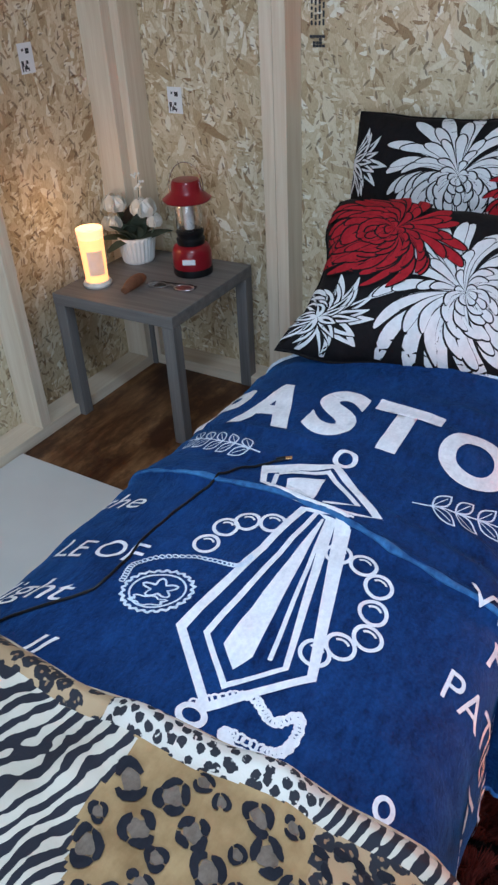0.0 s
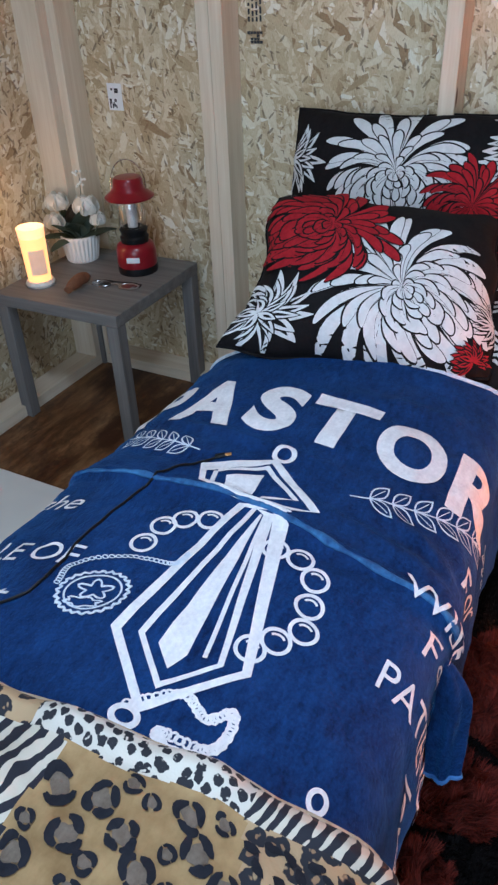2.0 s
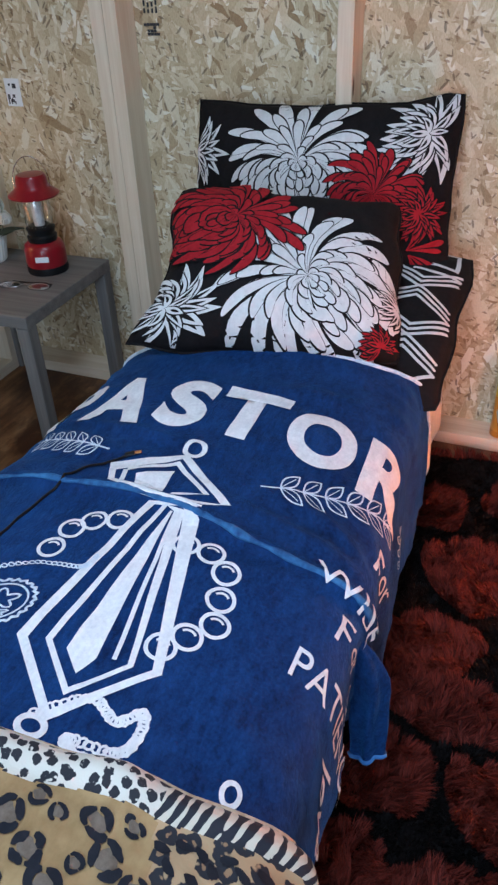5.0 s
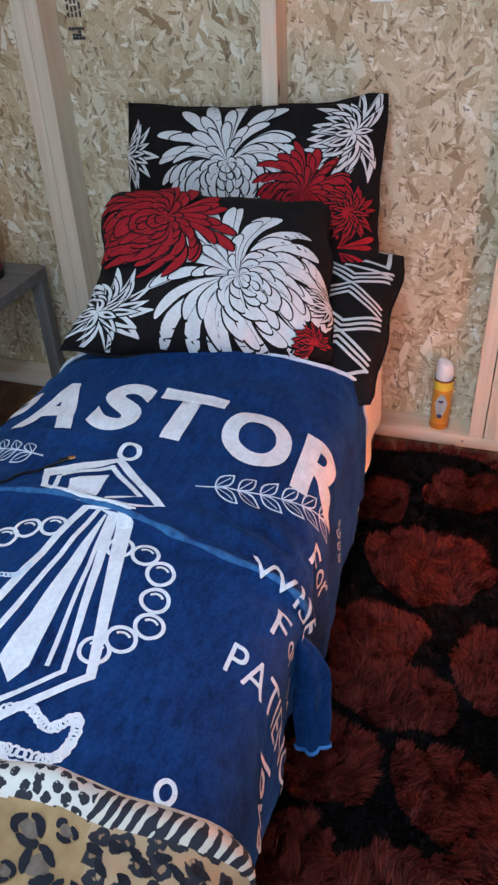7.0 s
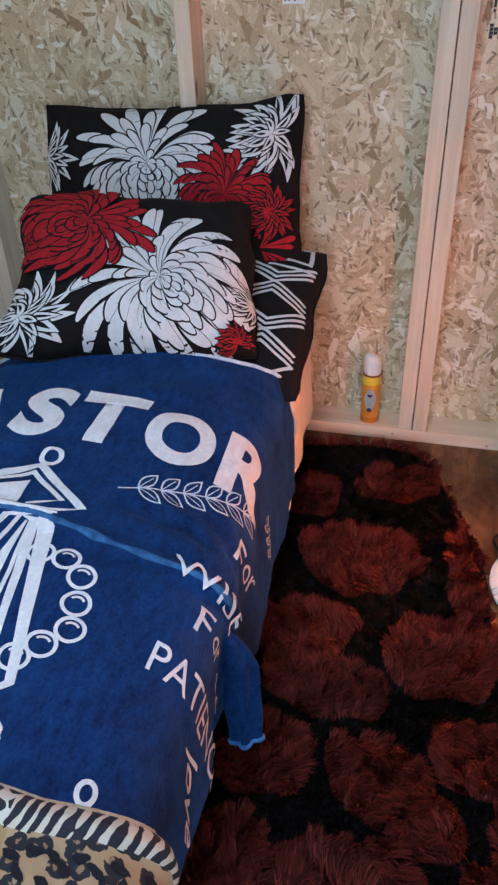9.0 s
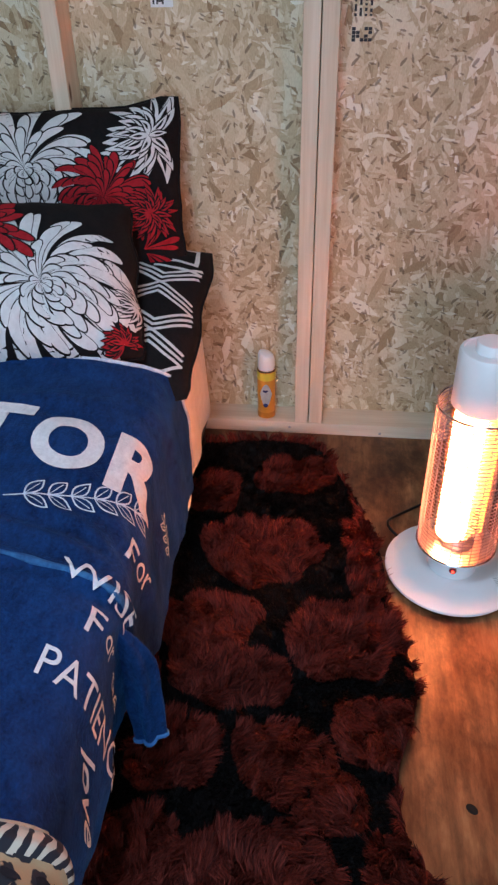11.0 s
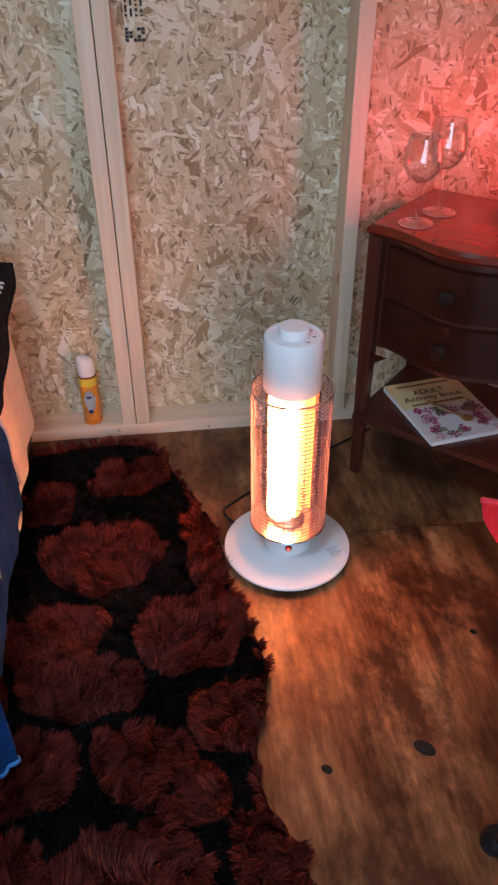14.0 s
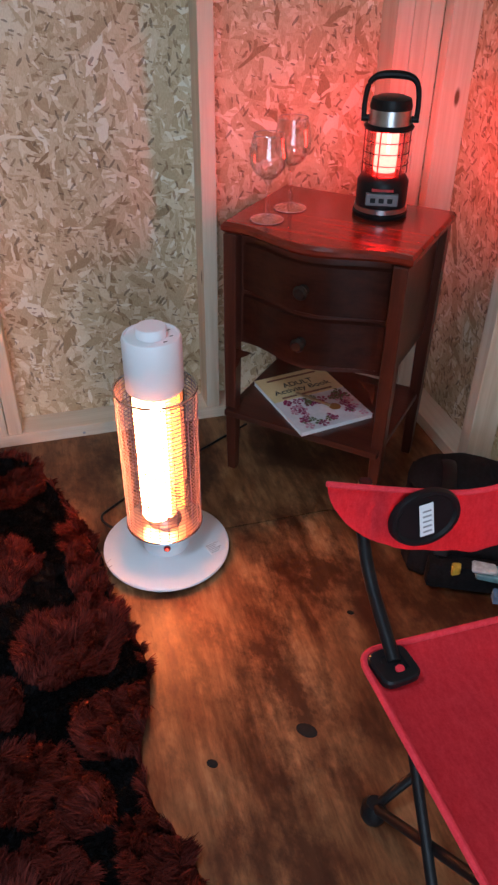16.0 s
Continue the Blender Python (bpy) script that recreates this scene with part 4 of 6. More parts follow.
def flower(pillow, cx, cy, radius, ink, rings, seed, outline=False, name="flower_print", base=0.0, stretch=1.0, arc=(0.0, 6.28318), line=0.0030, core=0.012, pointed=False, swirl=0.0):
    """A chrysanthemum of overlapping petals, outer ring first; they curl away from one axis."""
    rnd = random.Random(seed)
    shapes = []
    lift = 0.0026 + base
    for r in range(rings):
        f = (1.0, 0.86, 0.70, 0.54, 0.39, 0.25, 0.13)[r]
        n = (14, 12, 9, 6, 4)[r] if outline else (21, 18, 15, 12, 9, 7, 5)[r]
        for k in range(n):
            ang = 6.28318 * (k + 0.5 * (r % 2) + rnd.uniform(-0.16, 0.16)) / n
            if not arc[0] <= ang % 6.28318 <= arc[1]:
                continue
            long = radius * f * rnd.uniform(0.88, 1.10)
            w = radius * (0.082 if not outline else 0.112) * (0.32 + 0.68 * f) * rnd.uniform(0.85, 1.15)
            bend = (0.55 * math.sin(ang - swirl) + rnd.uniform(-0.08, 0.08)) * (0.6 if outline else 1.0) * (1.5 - 0.5 * f)
            shapes.append((ang, radius * core, long, w, bend, lift + 0.0006 * r + 0.00009 * (k % 5)))
    bm_ink, bm_dark = bmesh.new(), bmesh.new()
    for ang, r0, r1, w, bend, up in shapes:
        # a dark rim, the ink, and in outlined petals a dark heart
        layers = [(bm_dark, r0, r1 + line, w + line, 0.0), (bm_ink, r0, r1, w, 0.00022)]
        if outline:
            layers.append((bm_dark, r0 + 0.30 * (r1 - r0), r0 + 0.80 * (r1 - r0), w * 0.36, 0.00044))
        for bm, near, far, half, more in layers:
            pts = petal(cx, cy, ang + (bend * 0.25 if near > r0 else 0.0), near, far, half, bend * (0.6 if near > r0 else 1.0), pointed=pointed or outline)
            pts = [(cx + (u - cx) * stretch, v) for u, v in pts]
            if sum(abs(u) > pillow.w or abs(v) > pillow.h for u, v in pts) > 9:
                continue
            n = len(pts) // 2
            vs = [bm.verts.new(pillow.on(u, v, up + more)) for u, v in pts]
            ms = [bm.verts.new(pillow.on((pts[k][0] + pts[-1 - k][0]) / 2, (pts[k][1] + pts[-1 - k][1]) / 2, up + more)) for k in range(n)]
            for k in range(n - 1):
                bm.faces.new((vs[k], vs[k + 1], ms[k + 1], ms[k]))
                bm.faces.new((ms[k], ms[k + 1], vs[-2 - k], vs[-1 - k]))
    part(name, bm_ink, ink, pillow.ob, "", False)
    part("petal_outline", bm_dark, MAT_PILLOW, pillow.ob, "", False)


flower(pillow_front, -0.112, 0.076, 0.135, MAT_PETAL_RED, 7, 3, stretch=1.15, base=0.0040, swirl=0.4)
flower(pillow_front, 0.050, -0.056, 0.196, MAT_PETAL, 7, 5, swirl=2.4)
flower(pillow_front, -0.205, -0.135, 0.100, MAT_PETAL, 5, 11, outline=True)
flower(pillow_front, 0.245, -0.090, 0.055, MAT_PETAL, 2, 14, outline=True)
flower(pillow_front, 0.205, -0.180, 0.045, MAT_PETAL_RED, 3, 13, outline=True, base=0.0036)
flower(pillow_back, 0.155, 0.005, 0.125, MAT_PETAL_RED, 5, 21, base=0.0040, swirl=1.0)
flower(pillow_back, 0.262, -0.035, 0.070, MAT_PETAL_RED, 4, 22, outline=True, base=0.008)
flower(pillow_back, 0.235, -0.12, 0.085, MAT_PETAL_RED, 1, 26, arc=(0.0, 1.2))
flower(pillow_back, 0.240, -0.13, 0.085, MAT_PETAL_RED, 1, 27, arc=(5.0, 6.3))
flower(pillow_back, -0.035, 0.080, 0.165, MAT_PETAL, 7, 23, stretch=1.2, swirl=1.7)
flower(pillow_back, 0.262, 0.140, 0.112, MAT_PETAL, 5, 24, outline=True)
flower(pillow_back, -0.325, 0.10, 0.10, MAT_PETAL, 4, 25, outline=True)

# bands of three zigzag lines, and a squared corner motif
stripes = []
for k in range(-4, 5):
    for j in range(3):
        v0 = 0.080 * k + 0.017 * j
        zig = [(-0.245 + 0.0815 * q, v0 + (0.024 if (q + k) % 2 else -0.024)) for q in range(7)]
        stripes += [q for q in ribbon(zig, 0.0075) if all(abs(v) < 0.245 and abs(u) < 0.248 for u, v in q) and not (q[0][0] > 0.11 and q[0][1] > 0.10)]
stripes += ribbon([(0.155, 0.150), (0.225, 0.150), (0.225, 0.225), (0.155, 0.225)], 0.010, True)
stripes += ribbon([(0.13, 0.122), (0.245, 0.122)], 0.008)
draped("chevron_print", stripes, pillow_flat.on, pillow_flat.ob, MAT_PETAL, 0.0015, 0.02)

# ---- shag rug ----
RUG = ((0.10, -0.40), (0.30, -0.20), (0.54, -0.175), (0.68, -0.15), (0.83, -0.19), (0.92, -0.385), (0.99, -0.605), (0.995, -0.77), (1.04, -0.925), (1.035, -1.035), (1.0, -1.15), (1.01, -1.265), (1.055, -1.36), (1.06, -1.6), (0.98, -1.95), (0.70, -2.1), (0.30, -2.0), (0.08, -1.5), (0.05, -0.9))
PATCHES = ((0.562, -0.400, 0.075, 0.10), (0.765, -0.310, 0.12, 0.085), (0.70, -0.610, 0.15, 0.125), (0.952, -0.600, 0.055, 0.17), (0.615, -0.845, 0.13, 0.085), (0.905, -0.862, 0.135, 0.115), (0.675, -0.980, 0.15, 0.075), (0.955, -1.075, 0.09, 0.085), (0.595, -1.145, 0.095, 0.085), (0.800, -1.150, 0.11, 0.09), (0.895, -1.215, 0.065, 0.07), (0.770, -1.335, 0.15, 0.085), (1.005, -1.330, 0.075, 0.10), (0.555, -1.345, 0.10, 0.09), (0.90, -1.50, 0.13, 0.09), (0.65, -1.56, 0.13, 0.10), (0.45, -1.0, 0.1, 0.1), (0.40, -0.7, 0.1, 0.12), (0.80, -1.75, 0.14, 0.1))


def inside(px, py, outline):
    hit = np.zeros(px.shape, bool)
    for (x0, y0), (x1, y1) in zip(outline, outline[1:] + outline[:1]):
        cross = ((y0 > py) != (y1 > py)) & (px < (x1 - x0) * (py - y0) / (y1 - y0 + 1e-12) + x0)
        hit ^= cross
    return hit


outline = [(p.x, p.y) for p in curve_through([(*q, 0) for q in RUG] + [(*RUG[0], 0)], 6)][:-1]
rng = np.random.default_rng(7)


def patch_field(px, py):
    """Above zero on the brown islands of the rug."""
    best = np.full(px.shape, -9.0)
    wob = 0.10 * np.sin(px * 23 + 1) * np.sin(py * 19) + 0.07 * np.sin(px * 51 + py * 37)
    for cx, cy, rx, ry in PATCHES:
        d = 1 - (np.abs((px - cx) / rx) ** 2.6 + np.abs((py - cy) / ry) ** 2.6) ** (1 / 2.6)
        best = np.maximum(best, d)
    return best + wob


def fur(name, px, py, length, width, material, parent, label, base_z):
    """Many thin bent blades in one mesh."""
    n = len(px)
    cell_x, cell_y = np.floor((px + 0.006 * np.sin(py * 90)) / 0.021), np.floor((py + 0.006 * np.sin(px * 80)) / 0.021)
    tuft = np.modf(np.abs(np.sin(cell_x * 12.9898 + cell_y * 78.233) * 43758.5453))[0]
    swirl = np.sin(px * 9 + 2.0) * 1.6 + np.cos(py * 8) * 1.6 + (tuft - 0.5) * 3.6 + rng.normal(0, 0.28, n)
    clump = 0.5 + 0.5 * np.sin(px * 60 + 3 * np.sin(py * 45)) * np.sin(py * 55 + 2 * np.sin(px * 40))
    lean = np.clip(0.35 + 0.75 * np.modf(tuft * 7.3)[0] + rng.normal(0, 0.12, n), 0.1, 1.25)
    ln = length * rng.uniform(0.65, 1.15, n) * (0.7 + 0.45 * np.modf(tuft * 3.7)[0])
    dx, dy = np.cos(swirl), np.sin(swirl)
    face = rng.uniform(0, 6.283, n)
    wx, wy = np.cos(face) * width / 2, np.sin(face) * width / 2
    z0 = np.full(n, base_z)
    v = np.empty((n, 5, 3))
    mid, tip = 0.55, 1.0
    v[:, 0] = np.stack([px - wx, py - wy, z0], 1)
    v[:, 1] = np.stack([px + wx, py + wy, z0], 1)
    mx, my, mz = px + dx * ln * 0.35 * np.sin(lean), py + dy * ln * 0.35 * np.sin(lean), z0 + ln * 0.55
    v[:, 2] = np.stack([mx + wx * 0.8, my + wy * 0.8, mz], 1)
    v[:, 3] = np.stack([mx - wx * 0.8, my - wy * 0.8, mz], 1)
    v[:, 4] = np.stack([px + dx * ln * np.sin(lean) * 0.95, py + dy * ln * np.sin(lean) * 0.95, z0 + ln * (0.62 + 0.38 * np.cos(lean))], 1)
    me = bpy.data.meshes.new(name)
    me.vertices.add(n * 5)
    me.vertices.foreach_set("co", v.ravel())
    k = np.arange(n)[:, None] * 5
    loops = np.concatenate([k + [0, 1, 2, 3], k + [3, 2, 4]], 1).ravel()
    me.loops.add(n * 7)
    me.loops.foreach_set("vertex_index", loops.astype(np.int32))
    me.polygons.add(n * 2)
    starts = (np.arange(n)[:, None] * 7 + [0, 4]).ravel()
    me.polygons.foreach_set("loop_start", starts.astype(np.int32))
    me.update(calc_edges=True)
    me.validate()
    me.materials.append(material)
    ob = new(name, me)
    ob.parent = parent
    ob["label"], ob["kind"] = label, "stuff"
    return ob


def fur_material(name, low, high):
    g = Graph(name, 0.7)
    geo = g.node("NewGeometry")
    n = g.noise(g.coords(), 14, 3)
    f = g.math("ADD", g.math("MULTIPLY", geo.outputs["Random Per Island"], 0.55), g.math("MULTIPLY", n, 0.5))
    g.b.inputs["Specular IOR Level"].default_value = 0.12
    return g.base(g.ramp(f, (0.2, low), (0.85, high)))


MAT_FUR = fur_material("brown_fur", (0.020, 0.0034, 0.0028), (0.185, 0.031, 0.021))
MAT_FUR_BLACK = fur_material("black_fur", (0.002, 0.0014, 0.0016), (0.006, 0.004, 0.004))
b = bmesh.new()
vs = [b.verts.new((x, y, 0.006)) for x, y in outline]
b.faces.new(vs)
bmesh.ops.triangulate(b, faces=b.faces)
r = bmesh.ops.extrude_face_region(b, geom=b.faces[:])
for v in [e for e in r["geom"] if isinstance(e, bmesh.types.BMVert)]:
    v.co.z = 0.001
bmesh.ops.recalc_face_normals(b, faces=b.faces)
rug = tagged(mesh_object("shag_rug", b, MAT_FUR_BLACK), "shaggy fur rug of dark brown islands in black, on plywood", "rug")
px, py = rng.uniform(0.05, 1.08, 640000), rng.uniform(-2.1, -0.14, 640000)
near = inside(px, py, outline) & (px > 0.38) & (np.hypot(px - 1.146, py + 0.628) > 0.172)
px, py = px[near], py[near]
field = patch_field(px, py)
brown = field > 0.125
tall = np.clip((field[brown] - 0.08) * 4.0, 0.2, 1.0)
fur("brown_fur", px[brown], py[brown], 0.036 * (0.45 + 0.55 * tall), 0.0030, MAT_FUR, rug, "long dark brown fur", 0.006)
fur("black_fur", px[~brown][::2], py[~brown][::2], 0.011, 0.004, MAT_FUR_BLACK, rug, "short black fur", 0.006)
edge_pts = np.array(outline)
pick = rng.integers(0, len(edge_pts), 9000)
t = rng.uniform(0, 1, 9000)
ex = edge_pts[pick, 0] * (1 - t) + edge_pts[(pick + 1) % len(edge_pts), 0] * t
ey = edge_pts[pick, 1] * (1 - t) + edge_pts[(pick + 1) % len(edge_pts), 1] * t
on_brown = patch_field(ex, ey) > -0.45
clear = np.hypot(ex - 1.146, ey + 0.628) > 0.180
ex, ey, on_brown = ex[clear], ey[clear], on_brown[clear]
far = (ey > -0.45) | on_brown
fur("fringe", ex[far], ey[far], 0.036, 0.0042, MAT_FUR, rug, "brown fur fringe", 0.004)
fur("fringe", ex[~far], ey[~far], 0.03, 0.0042, MAT_FUR_BLACK, rug, "black fur fringe", 0.004)

# pale board on the floor beside the bed
b = boxed((-0.955, -2.7, 0.0008), (-0.34, -0.762, 0.011), 0.003)
tagged(mesh_object("floor_board", b, MAT_FOAM), "pale grey smooth board lying on the plywood", "board")

# ---- grey side table in the corner ----
TABLE_TOP = 0.42
table = thing("side_table", (-0.764, -0.275, 0), "grey-washed square wooden side table in the corner", "table", 1)
half = 0.218
part("tabletop", boxed((-half, -half, TABLE_TOP - 0.036), (half, half, TABLE_TOP), 0.003), MAT_GREY_WOOD, table)
for sx in (-1, 1):
    for sy in (-1, 1):
        x, y = sx * (half - 0.0205), sy * (half - 0.0205)
        part("leg", boxed((x - 0.0195, y - 0.0195, 0.0), (x + 0.0195, y + 0.0195, TABLE_TOP - 0.0365), 0.003), MAT_GREY_LEG, table)


def table_place(x, y, z=0.0):
    return (x, y, TABLE_TOP + z)


# glowing candle in a glass
MAT_WAX = glow_material("lit_wax", (1.0, 0.46, 0.15), 1.15)
MAT_WAX_DIM = Graph("amber_wax", 0.5)
MAT_WAX_DIM.b.inputs["Subsurface Weight"].default_value = 0.3
MAT_WAX_DIM.b.inputs["Emission Color"].default_value, MAT_WAX_DIM.b.inputs["Emission Strength"].default_value = (1.0, 0.5, 0.2, 1), 1.0
MAT_WAX_DIM = MAT_WAX_DIM.base((0.8, 0.6, 0.4))
candle = thing("candle", table_place(-0.893, -0.385), "lit amber pillar candle in a clear holder", "candle")
candle.scale = (0.84, 0.84, 0.9)
part("foot", lathe([(0, 0.0), (0.048, 0.0), (0.052, 0.008), (0.046, 0.018), (0, 0.018)]), plain("frosted_foot", (0.75, 0.68, 0.6), 0.4), candle, "pale round foot", True)
part("wax", lathe([(0, 0.0185), (0.040, 0.0185), (0.0445, 0.164), (0.036, 0.170), (0.034, 0.158), (0, 0.156)]), MAT_WAX, candle, "glowing amber wax", True)
part("rim", lathe([(0.0365, 0.166), (0.0445, 0.160), (0.0475, 0.190), (0.0445, 0.192)], closed=True), MAT_WAX_DIM, candle, "amber glass rim", True)
tag = bmesh.new()
for k in range(7):
    a0, a1 = radians(-75 + 10 * k), radians(-75 + 10 * (k + 1))
    q = [tag.verts.new((0.0462 * math.cos(a), 0.0462 * math.sin(a), z)) for a, z in ((a0, 0.045), (a1, 0.045), (a1, 0.125), (a0, 0.125))]
    tag.faces.new(q)
r = bmesh.ops.solidify(tag, geom=tag.faces[:], thickness=0.0008)
part("paper_label", tag, MAT_PAPER, candle, "white paper label")
point_lamp("candle_flame", (-0.893, -0.392, TABLE_TOP + 0.215), 0.30, (1.0, 0.55, 0.2), 0.02)

# potted white flowers
MAT_POT = plain("white_ribbed_pot", (0.78, 0.78, 0.75), 0.5, 0, 0.04)
MAT_LEAF = plain("grey_green_leaf", (0.12, 0.155, 0.115), 0.6, 0, 0.35, 20)
MAT_BLOOM = plain("cream_petal", (0.86, 0.84, 0.78), 0.7, 0, 0.08, 30)
plant = thing("potted_flowers", table_place(-0.908, -0.165), "white artificial flowers with grey-green leaves in a ribbed pot", "plant")
pot = bmesh.new()
ringz = []
for z, r in ((0.0, 0.045), (0.006, 0.049), (0.075, 0.061), (0.084, 0.061), (0.084, 0.055), (0.07, 0.054)):
    ringz.append([pot.verts.new(((r + (0.0022 if k % 2 and z < 0.08 else 0)) * math.cos(6.28318 * k / 56), (r + (0.0022 if k % 2 and z < 0.08 else 0)) * math.sin(6.28318 * k / 56), z)) for k in range(56)])
for a, c in zip(ringz, ringz[1:]):
    for k in range(56):
        j = (k + 1) % 56
        pot.faces.new((a[k], a[j], c[j], c[k]))
pot.faces.new(ringz[0][::-1])
pot.faces.new(ringz[-1])
part("pot", pot, MAT_POT, plant, "white ribbed pot")


def leaf_mesh(length, width, curl):
    bm = bmesh.new()
    rows = []
    for k in range(7):
        t = k / 6
        w = width * max(0.02, math.sin(math.pi * min(1, 0.08 + t * 0.90))) ** 0.62
        z = length * t - curl * t * t * 0.4
        y = curl * t * t
        rows.append([bm.verts.new((s * w / 2, y + abs(s) * w * 0.18, z)) for s in (-1, 0, 1)])
    for a, c in zip(rows, rows[1:]):
        for k in range(2):
            bm.faces.new((a[k], a[k + 1], c[k + 1], c[k]))
    bmesh.ops.solidify(bm, geom=bm.faces[:], thickness=0.0008)
    return bm


rnd = random.Random(5)
for k in range(17):
    b = leaf_mesh(rnd.uniform(0.08, 0.125), rnd.uniform(0.045, 0.065), rnd.uniform(0.02, 0.06))
    m = Matrix.Translation((0, 0, 0.074)) @ Matrix.Rotation(6.28 * k / 17 * 3, 4, "Z") @ Matrix.Translation((0, 0.012, 0)) @ Matrix.Rotation(rnd.uniform(-1.15, -0.1), 4, "X")
    bmesh.ops.transform(b, matrix=m, verts=b.verts)
    part("leaf", b, MAT_LEAF, plant, smooth=True)
for x, y, z, s in ((-0.052, -0.020, 0.178, 0.031), (-0.062, -0.035, 0.120, 0.028), (0.048, -0.005, 0.172, 0.034), (0.082, 0.0, 0.135, 0.022)):
    bm = lathe([(0, 0.0), (0.5, 0.08), (0.86, 0.42), (0.92, 0.8), (0.72, 1.22), (0.50, 1.36), (0.44, 1.26), (0.30, 1.36), (0.16, 1.40), (0, 1.36)], 22)
    for v in bm.verts:
        twist = math.atan2(v.co.y, v.co.x) + v.co.z * 1.1
        v.co *= 1 + 0.10 * math.sin(3 * twist) + 0.05 * noise.noise(v.co * 2.2 + Vector((x * 90, y * 90, 0)))
        v.co = Vector((x, y, z - s * 0.55)) + v.co * s * 0.92
    for j in range(6):
        q = leaf_mesh(s * rnd.uniform(1.15, 1.4), s * 1.5, -s * 0.5)
        mm = Matrix.Translation((x, y, z - s * 0.6)) @ Matrix.Rotation(1.047 * j + x * 40, 4, "Z") @ Matrix.Translation((0, s * 0.62, 0)) @ Matrix.Rotation(-0.32, 4, "X")
        bmesh.ops.transform(q, matrix=mm, verts=q.verts)
        tmp = bpy.data.meshes.new("petal")
        q.to_mesh(tmp)
        q.free()
        bm.from_mesh(tmp)
        bpy.data.meshes.remove(tmp)
    part("bloom", bm, MAT_BLOOM, plant, "cream white bloom", True)
    part("stem", tube([(x * 0.2, y * 0.2, 0.06), (x * 0.7, y * 0.7, z * 0.6), (x, y, z - s * 0.4)], 0.0022, n=6), MAT_LEAF, plant)
b = tube(curve_through([(0, 0.01, 0.07), (0.015, 0.015, 0.17), (0.028, 0.01, 0.262)], 5), 0.0014, n=6)
part("twig", b, MAT_LEAF, plant)
b = bmesh.new()
for k in range(16):
    bmesh.ops.create_icosphere(b, subdivisions=1, radius=0.0045, matrix=Matrix.Translation((0.026 + rnd.uniform(-0.014, 0.014), 0.01 + rnd.uniform(-0.014, 0.014), 0.225 + rnd.uniform(0, 0.045))))
part("bud_spray", b, MAT_BLOOM, plant, "spray of tiny pale buds")
b = leaf_mesh(0.09, 0.03, 0.02)
bmesh.ops.transform(b, matrix=Matrix.Translation((-0.05, 0.0, 0.11)) @ Matrix.Rotation(0.6, 4, "Y"), verts=b.verts)
part("dark_leaf", b, plain("dark_brown_leaf", (0.05, 0.035, 0.025), 0.7), plant, "dark brown leaf")

# red camping lantern, unlit
lantern = thing("camping_lantern", table_place(-0.684, -0.178), "unlit red camping lantern with clear globe and wire bail", "lantern", 25)
lantern.scale = (0.9, 0.9, 0.95)
part("foot", lathe([(0, 0), (0.066, 0), (0.068, 0.010), (0.066, 0.022), (0, 0.022)]), MAT_BLACK, lantern, "black foot", True)
part("tank", lathe([(0, 0.0222), (0.0645, 0.0222), (0.067, 0.035), (0.066, 0.072), (0.060, 0.088), (0.048, 0.096), (0, 0.096)]), MAT_RED_ENAMEL, lantern, "glossy red tank", True)
part("collar", lathe([(0, 0.0962), (0.046, 0.0962), (0.048, 0.112), (0.042, 0.118), (0.047, 0.136), (0.040, 0.142), (0, 0.142)]), MAT_BLACK, lantern, "black collar", True)
part("globe", lathe([(0.038, 0.1425), (0.044, 0.150), (0.045, 0.205), (0.040, 0.224), (0.038, 0.224), (0.043, 0.204), (0.042, 0.151), (0.036, 0.1425)], closed=True), MAT_GLASS, lantern, "clear globe", True)
part("tube_lamp", lathe([(0, 0.1425), (0.017, 0.1425), (0.018, 0.205), (0.012, 0.215), (0, 0.216)], 20), plain("frosted_tube", (0.7, 0.7, 0.7), 0.4), lantern, "frosted white tube", True)
part("ventilator", lathe([(0, 0.2245), (0.040, 0.2245), (0.044, 0.236), (0.078, 0.232), (0.080, 0.237), (0.060, 0.252), (0.050, 0.262), (0.048, 0.285), (0.042, 0.293), (0, 0.296)]), MAT_RED_ENAMEL, lantern, "red hood", True)
part("bail", tube([(0.056 * math.cos(t), 0, 0.268 + 0.075 * math.sin(t)) for t in np.linspace(-0.2, math.pi + 0.2, 24)], 0.0018, n=8), MAT_CHROME, lantern, "bent wire bail", True)
part("mark_plate", boxed((-0.022, -0.0690, 0.045), (0.022, -0.0640, 0.062), 0.002), MAT_PAPER, lantern, "pale badge")

# carved wooden piece and folded spectacles
MAT_BARK = timber_material("red_brown_wood", (0.26, 0.10, 0.045), (0.10, 0.035, 0.016), "z", False)
b = tube(curve_through([(-0.034, 0.022, 0.016), (0.0, 0.01, 0.03), (0.022, -0.012, 0.024), (0.034, -0.028, 0.016)], 6), 0.018, n=14, radii=[0.012 + 0.009 * math.sin(math.pi * min(1, k / 18 + 0.12)) for k in range(19)])
for v in b.verts:
    v.co += Vector((1, 1, 1)) * 0.003 * noise.noise(v.co * 60)
    v.co.z = max(0.0, v.co.z)
knife = tagged(mesh_object("wood_chunk", b, MAT_BARK, smooth=True), "small red-brown piece of carved wood on a table", "wood piece")
knife.matrix_world = Matrix.Translation((-0.763, -0.375, TABLE_TOP)) @ Matrix.Rotation(-0.25, 4, "Z") @ Matrix.Diagonal((0.45, 1.55, 0.9, 1))
